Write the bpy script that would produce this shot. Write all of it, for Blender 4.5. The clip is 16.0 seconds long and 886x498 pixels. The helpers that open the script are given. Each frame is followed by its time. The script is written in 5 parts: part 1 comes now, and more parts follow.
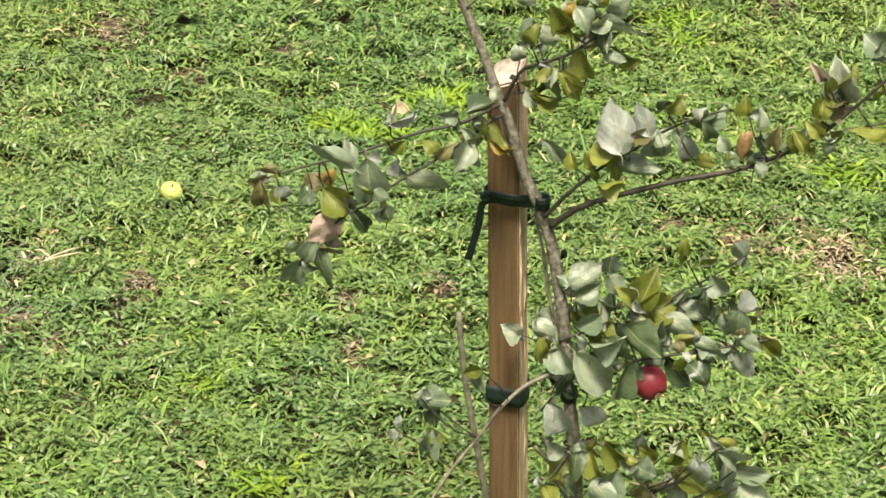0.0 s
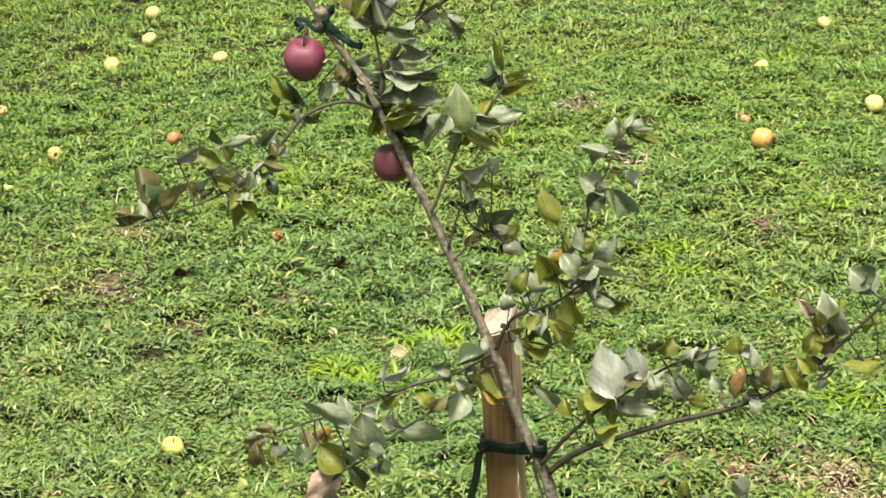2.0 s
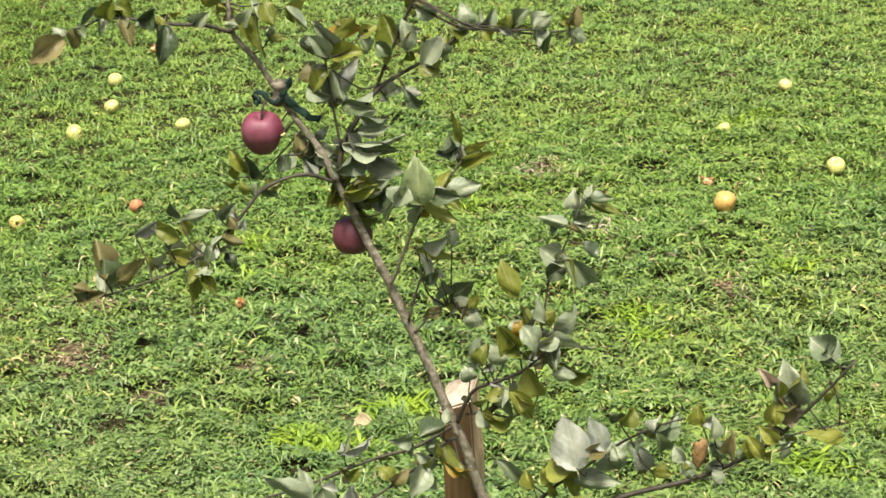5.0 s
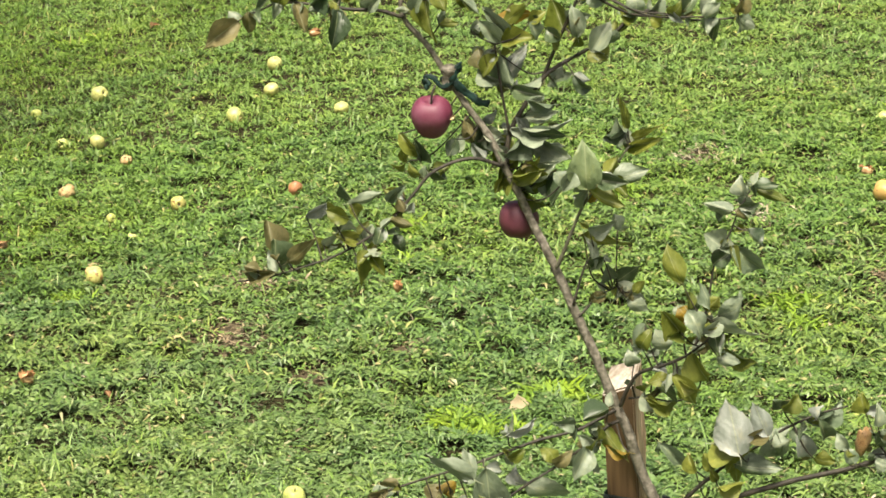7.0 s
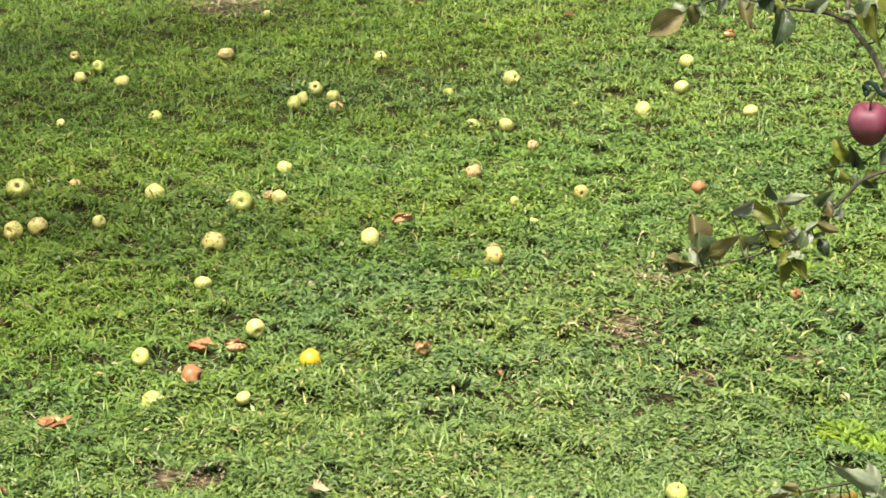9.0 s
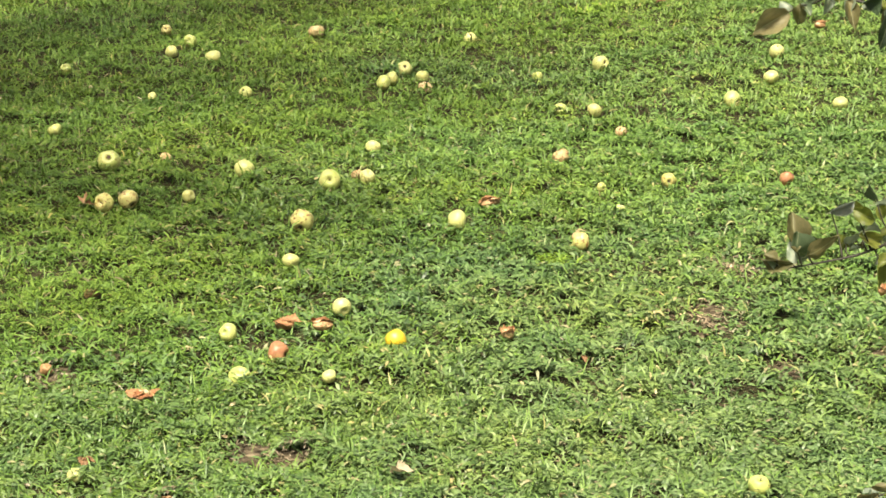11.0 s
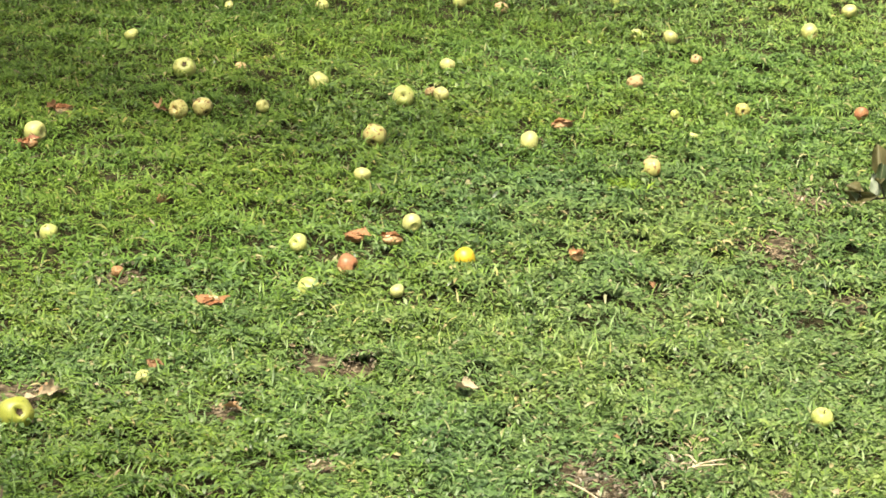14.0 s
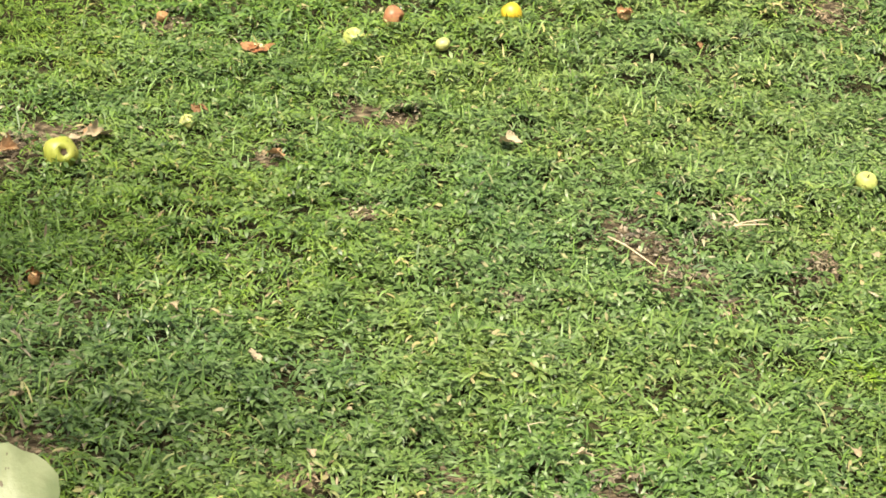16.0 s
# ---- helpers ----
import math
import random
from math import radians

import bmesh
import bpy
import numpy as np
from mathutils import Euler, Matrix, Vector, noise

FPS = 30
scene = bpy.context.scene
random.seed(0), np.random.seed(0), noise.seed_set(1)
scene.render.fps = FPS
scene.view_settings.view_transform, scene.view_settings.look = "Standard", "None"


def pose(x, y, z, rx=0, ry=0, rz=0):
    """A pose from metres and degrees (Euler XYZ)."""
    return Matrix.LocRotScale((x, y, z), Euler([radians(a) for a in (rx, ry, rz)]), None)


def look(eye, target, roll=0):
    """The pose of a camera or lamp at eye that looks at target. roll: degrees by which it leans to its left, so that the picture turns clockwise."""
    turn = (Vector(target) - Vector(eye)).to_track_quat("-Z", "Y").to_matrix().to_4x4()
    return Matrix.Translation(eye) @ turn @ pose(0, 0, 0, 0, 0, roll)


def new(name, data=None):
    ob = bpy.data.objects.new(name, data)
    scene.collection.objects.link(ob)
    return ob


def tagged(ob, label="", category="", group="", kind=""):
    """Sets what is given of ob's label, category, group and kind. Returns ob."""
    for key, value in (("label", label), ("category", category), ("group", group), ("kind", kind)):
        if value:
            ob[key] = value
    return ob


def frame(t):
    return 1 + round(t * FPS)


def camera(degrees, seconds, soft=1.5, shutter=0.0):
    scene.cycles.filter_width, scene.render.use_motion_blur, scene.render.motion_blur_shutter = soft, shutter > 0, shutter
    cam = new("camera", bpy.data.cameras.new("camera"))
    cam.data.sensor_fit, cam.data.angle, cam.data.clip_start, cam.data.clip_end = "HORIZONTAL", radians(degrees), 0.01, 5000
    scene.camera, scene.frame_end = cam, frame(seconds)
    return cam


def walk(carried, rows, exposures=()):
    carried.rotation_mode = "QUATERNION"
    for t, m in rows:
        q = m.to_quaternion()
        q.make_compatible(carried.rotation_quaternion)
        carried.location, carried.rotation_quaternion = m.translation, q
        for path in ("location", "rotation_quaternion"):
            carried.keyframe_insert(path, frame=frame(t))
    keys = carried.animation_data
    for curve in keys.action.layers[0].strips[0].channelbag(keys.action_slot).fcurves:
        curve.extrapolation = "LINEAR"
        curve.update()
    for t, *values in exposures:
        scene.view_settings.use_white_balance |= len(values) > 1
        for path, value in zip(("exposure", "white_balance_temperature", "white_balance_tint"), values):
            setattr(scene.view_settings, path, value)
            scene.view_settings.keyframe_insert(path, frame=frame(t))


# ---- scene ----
# ---- camera ----
PATH = [  # seconds, place, heading to the left, tilt up, lean
    (0.0, 0.0374, 0.0260, 1.9572, -13.451, -23.769, 1.143),
    (0.3, 0.0427, 0.0294, 1.9615, -13.568, -22.447, 0.447),
    (0.5, 0.0462, 0.0317, 1.9645, -13.544, -21.747, 0.075),
    (0.6, 0.0468, 0.0312, 1.9664, -13.556, -21.239, -0.161),
    (0.7, 0.0474, 0.0307, 1.9683, -13.563, -20.328, -0.222),
    (1.0, 0.0493, 0.0292, 1.9740, -13.578, -19.438, -0.635),
    (1.2, 0.0496, 0.0264, 1.9805, -13.512, -19.237, -0.887),
    (1.5, 0.0501, 0.0222, 1.9902, -13.291, -18.293, -1.318),
    (2.0, 0.0557, 0.0246, 1.9875, -13.295, -17.877, -1.567),
    (2.2, 0.0565, 0.0251, 1.9897, -13.338, -17.344, -1.656),
    (2.5, 0.0578, 0.0260, 1.9930, -13.334, -16.794, -1.595),
    (3.0, 0.0620, 0.0293, 1.9934, -13.419, -16.474, -1.568),
    (3.5, 0.0656, 0.0332, 1.9962, -13.513, -16.313, -1.617),
    (4.0, 0.0700, 0.0404, 1.9906, -13.990, -16.274, -1.676),
    (4.2, 0.0697, 0.0405, 1.9920, -14.135, -16.213, -1.642),
    (6.3, 0.0570, 0.0280, 2.0040, -14.059, -16.688, -2.100),
    (6.5, 0.0535, 0.0263, 2.0050, -12.767, -16.594, -2.163),
    (6.8, 0.0455, 0.0184, 2.0050, -11.162, -16.603, -2.282),
    (7.0, 0.0402, 0.0132, 2.0050, -10.231, -16.578, -2.154),
    (7.2, 0.0347, 0.0131, 2.0038, -9.466, -16.390, -1.911),
    (7.5, 0.0265, 0.0128, 2.0020, -8.141, -16.409, -1.466),
    (7.8, 0.0179, 0.0109, 2.0015, -6.331, -16.380, -0.977),
    (8.0, 0.0121, 0.0096, 2.0011, -4.800, -16.408, -0.790),
    (8.3, 0.0027, 0.0027, 2.0006, -2.954, -16.439, -0.426),
    (8.5, -0.0035, -0.0018, 2.0002, -1.630, -16.444, -0.255),
    (8.7, -0.0070, -0.0001, 2.0001, -0.604, -16.475, -0.152),
    (9.0, -0.0123, 0.0026, 1.9999, 0.005, -16.484, 0.220),
    (9.5, -0.0229, 0.0000, 2.0026, 1.293, -16.526, 0.738),
    (9.7, -0.0262, -0.0010, 2.0045, 1.831, -16.577, 0.906),
    (11.8, -0.0500, -0.0320, 2.0345, 2.111, -17.554, 1.906),
    (12.0, -0.0521, -0.0340, 2.0371, 2.252, -17.717, 2.238),
    (12.5, -0.0577, -0.0310, 2.0298, 2.650, -18.179, 2.924),
    (13.0, -0.0591, -0.0276, 2.0239, 2.894, -18.275, 3.326),
    (13.5, -0.0644, -0.0350, 2.0249, 3.311, -18.567, 3.329),
    (14.0, -0.0695, -0.0380, 2.0163, 3.604, -19.141, 3.319),
    (14.5, -0.0771, -0.0398, 2.0146, 4.000, -19.985, 3.588),
    (14.8, -0.0779, -0.0394, 2.0040, 4.209, -20.749, 3.764),
    (15.0, -0.0784, -0.0391, 1.9970, 4.186, -21.450, 3.984),
    (15.2, -0.0785, -0.0407, 1.9914, 4.213, -22.369, 4.223),
    (15.5, -0.0786, -0.0431, 1.9830, 4.280, -23.925, 4.425),
    (15.7, -0.0783, -0.0433, 1.9797, 4.255, -24.565, 4.541),
    (16.0, -0.0778, -0.0437, 1.9749, 4.236, -25.115, 4.720),
]


def aim(x, y, z, heading, tilt, lean):
    h, p = radians(heading), radians(tilt)
    way = Vector((-math.sin(h) * math.cos(p), math.cos(h) * math.cos(p), math.sin(p)))
    return look((x, y, z), Vector((x, y, z)) + way, lean)


cam = camera(22.5, 16.0, soft=1.64)
walk(cam, [(row[0], aim(*row[1:])) for row in PATH], exposures=[(0.0, 1.38, 7000, 9), (8.0, 1.38, 7000, 9), (12.0, 1.48, 7000, 9), (16.0, 1.37, 7000, 9)])

# ---- light: bright, thinly clouded afternoon ----
world = bpy.data.worlds.new("sky")
scene.world = world
world.use_nodes = True
wn = world.node_tree
sky = wn.nodes.new("ShaderNodeTexSky")
sky.sky_type, sky.sun_disc = "NISHITA", False
sky.sun_elevation, sky.sun_rotation = radians(65), radians(200)
sky.air_density, sky.dust_density, sky.ozone_density = 0.8, 9.0, 0.3
wn.links.new(sky.outputs["Color"], wn.nodes["Background"].inputs["Color"])
wn.nodes["Background"].inputs["Strength"].default_value = 0.078
sun = new("sun", bpy.data.lights.new("sun", "SUN"))
sun.data.energy, sun.data.angle, sun.data.color = 3.55, radians(16), (1.0, 0.95, 0.87)
sun.matrix_world = look((0, 0, 0), (0.126, 0.348, -0.79))


# ---- materials ----
def material(name, rough=0.6, specular=0.3):
    m = bpy.data.materials.new(name)
    m.use_nodes = True
    n = m.node_tree.nodes
    shader = n["Principled BSDF"]
    shader.inputs["Roughness"].default_value = rough
    shader.inputs["Specular IOR Level"].default_value = specular
    return m, m.node_tree, shader


def node(tree, kind, **values):
    n = tree.nodes.new(kind)
    for key, value in values.items():
        n.inputs[key.replace("_", " ")].default_value = value
    return n


def ramp(tree, source, stops):
    r = tree.nodes.new("ShaderNodeValToRGB")
    e = r.color_ramp.elements
    while len(e) < len(stops):
        e.new(0.5)
    for k, (at, colour) in enumerate(stops):
        e[k].position, e[k].color = at, (*colour, 1)
    tree.links.new(source, r.inputs[0])
    return r.outputs[0]


def mix(tree, factor, a, b, blend="MIX"):
    m = tree.nodes.new("ShaderNodeMix")
    m.data_type, m.blend_type = "RGBA", blend
    for source, slot in ((factor, m.inputs[0]), (a, m.inputs[6]), (b, m.inputs[7])):
        if hasattr(source, "links"):
            tree.links.new(source, slot)
        else:
            slot.default_value = source if isinstance(source, float) else (*source, 1)
    return m.outputs[2]


def noise_at(tree, scale, detail=4.0, where="Object", rough=0.55):
    c = tree.nodes.new("ShaderNodeTexCoord")
    n = node(tree, "ShaderNodeTexNoise", Scale=scale, Detail=detail, Roughness=rough)
    tree.links.new(c.outputs[where], n.inputs["Vector"])
    return n.outputs["Fac"]


def relief(tree, shader, height, strength=0.4, distance=0.002):
    b = node(tree, "ShaderNodeBump", Strength=strength, Distance=distance)
    tree.links.new(height, b.inputs["Height"])
    tree.links.new(b.outputs[0], shader.inputs["Normal"])


def see_through(m, tree, shader, colour, share):
    """Lets part of the light pass through a leaf."""
    t = tree.nodes.new("ShaderNodeBsdfTranslucent")
    tree.links.new(colour, t.inputs["Color"])
    x = tree.nodes.new("ShaderNodeMixShader")
    x.inputs[0].default_value = share
    tree.links.new(shader.outputs[0], x.inputs[1])
    tree.links.new(t.outputs[0], x.inputs[2])
    tree.links.new(x.outputs[0], tree.nodes["Material Output"].inputs["Surface"])


def blade_material(name, dark, mid, light, dry, rough=0.5, share=0.22):
    m, tree, shader = material(name, rough, 0.4)
    g = tree.nodes.new("ShaderNodeNewGeometry")
    base = ramp(tree, g.outputs["Random Per Island"], [(0.0, dark), (0.4, mid), (0.955, light), (0.988, dry)])
    patch = ramp(tree, noise_at(tree, 1.3, 3.0), [(0.35, (0.84, 0.92, 0.98)), (0.65, (1.09, 1.04, 0.90))])
    colour = mix(tree, 1.0, base, patch, "MULTIPLY")
    clump = ramp(tree, noise_at(tree, 11.0, 2.0), [(0.33, (0.82, 0.86, 0.88)), (0.5, (1.0, 1.0, 1.0)), (0.68, (1.16, 1.10, 0.95))])
    colour = mix(tree, 1.0, colour, clump, "MULTIPLY")
    tree.links.new(colour, shader.inputs["Base Color"])
    see_through(m, tree, shader, colour, share)
    return m


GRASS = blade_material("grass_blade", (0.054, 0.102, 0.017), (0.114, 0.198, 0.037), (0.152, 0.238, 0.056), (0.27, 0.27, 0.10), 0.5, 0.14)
# deep green grass, its colour also darkened to deepen the shade at far left
DARKENED = blade_material("darkened_green_blade", (0.046, 0.094, 0.009), (0.086, 0.160, 0.017), (0.134, 0.216, 0.030), (0.24, 0.22, 0.08), 0.6, 0.22)
COVER = blade_material("ground_cover_leaf", (0.034, 0.068, 0.017), (0.087, 0.148, 0.036), (0.125, 0.187, 0.060), (0.27, 0.24, 0.12), 0.42, 0.10)
SAGE = blade_material("sage_cover_leaf", (0.048, 0.086, 0.024), (0.108, 0.169, 0.053), (0.156, 0.226, 0.087), (0.27, 0.25, 0.15), 0.42, 0.12)
MIDGRASS = blade_material("lawn_grass_blade", (0.044, 0.092, 0.015), (0.107, 0.194, 0.034), (0.134, 0.220, 0.046), (0.27, 0.26, 0.11), 0.48, 0.13)
TUFT = blade_material("bright_grass", (0.10, 0.18, 0.016), (0.17, 0.275, 0.026), (0.235, 0.335, 0.042), (0.28, 0.34, 0.06), 0.5, 0.3)

BRIGHT = blade_material("light_grass_blade", (0.092, 0.155, 0.029), (0.150, 0.230, 0.051), (0.178, 0.254, 0.068), (0.30, 0.31, 0.12))
THATCH = blade_material("withered_blade", (0.07, 0.055, 0.034), (0.16, 0.128, 0.078), (0.29, 0.245, 0.16), (0.42, 0.36, 0.25))
STRAWY = blade_material("bleached_blade", (0.20, 0.155, 0.10), (0.32, 0.26, 0.175), (0.43, 0.36, 0.26), (0.48, 0.42, 0.32), 0.8, 0.1)
CRUMB = blade_material("crumbled_leaf", (0.05, 0.037, 0.022), (0.14, 0.104, 0.064), (0.28, 0.22, 0.15), (0.44, 0.37, 0.28), 0.8, 0.1)


def soil_material():
    m, tree, shader = material("soil", 0.95, 0.1)
    fine = noise_at(tree, 110.0, 6.0, rough=0.7)
    colour = ramp(tree, fine, [(0.3, (0.012, 0.012, 0.006)), (0.5, (0.032, 0.030, 0.013)), (0.7, (0.085, 0.068, 0.036))])
    far = ramp(tree, noise_at(tree, 9.0, 5.0), [(0.3, (0.038, 0.068, 0.015)), (0.7, (0.075, 0.118, 0.03))])
    away = node(tree, "ShaderNodeVectorMath")
    away.operation = "LENGTH"
    c = tree.nodes.new("ShaderNodeTexCoord")
    tree.links.new(c.outputs["Object"], away.inputs[0])
    step = node(tree, "ShaderNodeMapRange")
    step.inputs["From Min"].default_value, step.inputs["From Max"].default_value = 12.0, 14.0
    tree.links.new(away.outputs["Value"], step.inputs["Value"])
    behind = node(tree, "ShaderNodeMapRange")
    behind.inputs["From Min"].default_value, behind.inputs["From Max"].default_value = 2.75, 2.45
    apart = tree.nodes.new("ShaderNodeSeparateXYZ")
    tree.links.new(c.outputs["Object"], apart.inputs[0])
    tree.links.new(apart.outputs["Y"], behind.inputs["Value"])
    either = tree.nodes.new("ShaderNodeMath")
    either.operation = "MAXIMUM"
    tree.links.new(step.outputs[0], either.inputs[0])
    tree.links.new(behind.outputs[0], either.inputs[1])
    for slope, edge, sign in ((0.33, 0.15, -1.0), (0.53, 0.15, 1.0)):
        side = node(tree, "ShaderNodeVectorMath")
        side.operation = "DOT_PRODUCT"
        side.inputs[1].default_value = (sign, -slope, 0.0)
        tree.links.new(c.outputs["Object"], side.inputs[0])
        beyond = node(tree, "ShaderNodeMapRange")
        beyond.inputs["From Min"].default_value, beyond.inputs["From Max"].default_value = edge - 0.1, edge + 0.25
        tree.links.new(side.outputs["Value"], beyond.inputs["Value"])
        wider = tree.nodes.new("ShaderNodeMath")
        wider.operation = "MAXIMUM"
        tree.links.new(either.outputs[0], wider.inputs[0])
        tree.links.new(beyond.outputs[0], wider.inputs[1])
        either = wider
    tree.links.new(mix(tree, either.outputs[0], colour, far), shader.inputs["Base Color"])
    relief(tree, shader, fine, 0.8, 0.01)
    return m


SOIL = soil_material()


def bare_material():
    m, tree, shader = material("bare_earth", 0.95, 0.1)
    fine = noise_at(tree, 45.0, 6.0)
    tree.links.new(ramp(tree, fine, [(0.34, (0.022, 0.017, 0.010)), (0.52, (0.070, 0.056, 0.033)), (0.70, (0.21, 0.172, 0.108))]), shader.inputs["Base Color"])
    relief(tree, shader, fine, 0.9, 0.008)
    return m


BARE = bare_material()


def bark_material():
    m, tree, shader = material("apple_bark", 0.75, 0.25)
    fine = noise_at(tree, 130.0, 5.0)
    wide = noise_at(tree, 14.0, 4.0)
    a = ramp(tree, fine, [(0.3, (0.050, 0.044, 0.034)), (0.5, (0.145, 0.130, 0.105)), (0.7, (0.29, 0.265, 0.22))])
    tree.links.new(mix(tree, ramp(tree, wide, [(0.35, (0, 0, 0)), (0.75, (0.7, 0.7, 0.7))]), a, (0.075, 0.074, 0.044)), shader.inputs["Base Color"])
    relief(tree, shader, fine, 0.9, 0.003)
    return m


BARK = bark_material()


def twig_material(name, dark, light):
    m, tree, shader = material(name, 0.6, 0.3)
    fine = noise_at(tree, 90.0, 4.0)
    tree.links.new(ramp(tree, fine, [(0.3, dark), (0.7, light)]), shader.inputs["Base Color"])
    relief(tree, shader, fine, 0.3, 0.001)
    return m


TWIG = twig_material("dark_twig", (0.012, 0.011, 0.008), (0.045, 0.038, 0.027))
GREYTWIG = twig_material("grey_twig", (0.055, 0.052, 0.036), (0.165, 0.155, 0.11))


def leaf_material(name, dark, light, rough=0.5, share=0.3, specular=0.35):
    m, tree, shader = material(name, rough, specular)
    c = tree.nodes.new("ShaderNodeTexCoord")
    info = tree.nodes.new("ShaderNodeObjectInfo")
    shade = ramp(tree, info.outputs["Random"], [(0.0, dark), (1.0, light)])
    # side veins
    sep = tree.nodes.new("ShaderNodeSeparateXYZ")
    tree.links.new(c.outputs["Object"], sep.inputs[0])
    side = tree.nodes.new("ShaderNodeMath")
    side.operation = "ABSOLUTE"
    tree.links.new(sep.outputs["X"], side.inputs[0])
    slant = tree.nodes.new("ShaderNodeMath")
    slant.operation = "MULTIPLY_ADD"
    slant.inputs[1].default_value = -0.8
    tree.links.new(side.outputs[0], slant.inputs[0])
    tree.links.new(sep.outputs["Y"], slant.inputs[2])
    wave = tree.nodes.new("ShaderNodeMath")
    wave.operation = "MULTIPLY"
    wave.inputs[1].default_value = 46.0
    tree.links.new(slant.outputs[0], wave.inputs[0])
    sine = tree.nodes.new("ShaderNodeMath")
    sine.operation = "SINE"
    tree.links.new(wave.outputs[0], sine.inputs[0])
    blotch = noise_at(tree, 3.5, 5.0)
    colour = mix(tree, 1.0, shade, ramp(tree, blotch, [(0.3, (0.70, 0.74, 0.68)), (0.55, (1.0, 1.0, 1.0)), (0.75, (1.25, 1.14, 0.92))]), "MULTIPLY")
    rib = ramp(tree, side.outputs[0], [(0.0, (1, 1, 1)), (0.025, (0, 0, 0))])
    colour = mix(tree, rib, colour, mix(tree, 0.5, colour, (0.34, 0.36, 0.2)))
    tree.links.new(colour, shader.inputs["Base Color"])
    relief(tree, shader, mix(tree, 0.97, sine.outputs[0], noise_at(tree, 5.0, 3.0)), 0.12, 0.05)
    see_through(m, tree, shader, colour, share)
    return m


# sky sheen is in the grey-green and pale colours, backlight in olive
LEAF = [leaf_material("leaf_grey_green", (0.100, 0.138, 0.080), (0.230, 0.268, 0.190), 0.46, 0.2, 0.5),
        leaf_material("leaf_olive", (0.090, 0.115, 0.016), (0.19, 0.21, 0.042), 0.45, 0.35),
        leaf_material("leaf_tan", (0.10, 0.095, 0.035), (0.175, 0.155, 0.07), 0.55, 0.3),
        leaf_material("leaf_dark", (0.026, 0.046, 0.020), (0.08, 0.112, 0.055), 0.38, 0.15, 0.5),
        leaf_material("leaf_dried_pink", (0.27, 0.20, 0.16), (0.37, 0.29, 0.24), 0.65, 0.25),
        leaf_material("leaf_yellowed", (0.20, 0.13, 0.015), (0.26, 0.18, 0.025), 0.5, 0.35),
        leaf_material("leaf_broad_green", (0.15, 0.20, 0.09), (0.17, 0.22, 0.11), 0.5, 0.25, 0.35),
        leaf_material("leaf_pale", (0.18, 0.205, 0.175), (0.28, 0.30, 0.265), 0.46, 0.2, 0.45)]
DRYLEAF = leaf_material("dry_brown_leaf", (0.15, 0.078, 0.035), (0.33, 0.20, 0.105), 0.7, 0.15, 0.25)
PALELEAF = leaf_material("dry_pale_leaf", (0.33, 0.27, 0.17), (0.46, 0.38, 0.26), 0.7, 0.15, 0.25)


def apple_material(name, a, b, blush, amount, spots, rough=0.4):
    """Skin that runs from a to b from apple to apple, with a blush and rotten spots."""
    m, tree, shader = material(name, rough, 0.4)
    info = tree.nodes.new("ShaderNodeObjectInfo")
    c = tree.nodes.new("ShaderNodeTexCoord")
    shift = node(tree, "ShaderNodeVectorMath")
    tree.links.new(c.outputs["Object"], shift.inputs[0])
    tree.links.new(info.outputs["Location"], shift.inputs[1])

    def field(scale, detail):
        n = node(tree, "ShaderNodeTexNoise", Scale=scale, Detail=detail)
        tree.links.new(shift.outputs[0], n.inputs["Vector"])
        return n.outputs["Fac"]

    skin = ramp(tree, info.outputs["Random"], [(0.0, a), (1.0, b)])
    skin = mix(tree, ramp(tree, field(0.9, 2.0), [(0.5 - amount, (0, 0, 0)), (0.85 - amount, (1, 1, 1))]), skin, blush)
    rot = ramp(tree, field(2.6, 3.0), [(0.60 - spots, (0, 0, 0)), (0.66 - spots, (1, 1, 1))])
    skin = mix(tree, rot, skin, (0.20, 0.10, 0.035))
    specks = ramp(tree, field(5.0, 1.0), [(0.665 - 0.5 * spots, (0, 0, 0)), (0.70 - 0.5 * spots, (1, 1, 1))])
    skin = mix(tree, specks, skin, (0.09, 0.05, 0.02))
    skin = mix(tree, 1.0, skin, ramp(tree, field(14.0, 4.0), [(0.35, (0.86, 0.86, 0.84)), (0.6, (1, 1, 1))]), "MULTIPLY")
    tree.links.new(skin, shader.inputs["Base Color"])
    shader.inputs["Subsurface Weight"].default_value = 0.08
    shader.inputs["Subsurface Radius"].default_value = (0.01, 0.008, 0.003)
    return m


YELLOW = apple_material("yellow_green_apple", (0.31, 0.37, 0.095), (0.42, 0.43, 0.16), (0.43, 0.40, 0.15), 0.05, -0.06)
LARGE = apple_material("green_yellow_apple", (0.25, 0.29, 0.045), (0.28, 0.31, 0.05), (0.30, 0.31, 0.07), 0.05, -0.06)
SPOTTED = apple_material("spotted_yellow_apple", (0.36, 0.37, 0.10), (0.44, 0.42, 0.16), (0.41, 0.33, 0.13), 0.05, 0.02)
ORANGE = apple_material("ruddy_apple", (0.285, 0.128, 0.062), (0.32, 0.155, 0.075), (0.36, 0.23, 0.085), 0.02, -0.05)
BLUSH = apple_material("blushed_apple", (0.42, 0.27, 0.085), (0.45, 0.30, 0.10), (0.40, 0.20, 0.07), 0.05, -0.08)
GOLD = apple_material("golden_apple", (0.48, 0.35, 0.025), (0.50, 0.37, 0.035), (0.48, 0.32, 0.03), 0.0, -0.1)
ROTTEN = apple_material("rotten_apple", (0.26, 0.145, 0.055), (0.39, 0.27, 0.13), (0.23, 0.125, 0.05), 0.1, 0.02, 0.6)
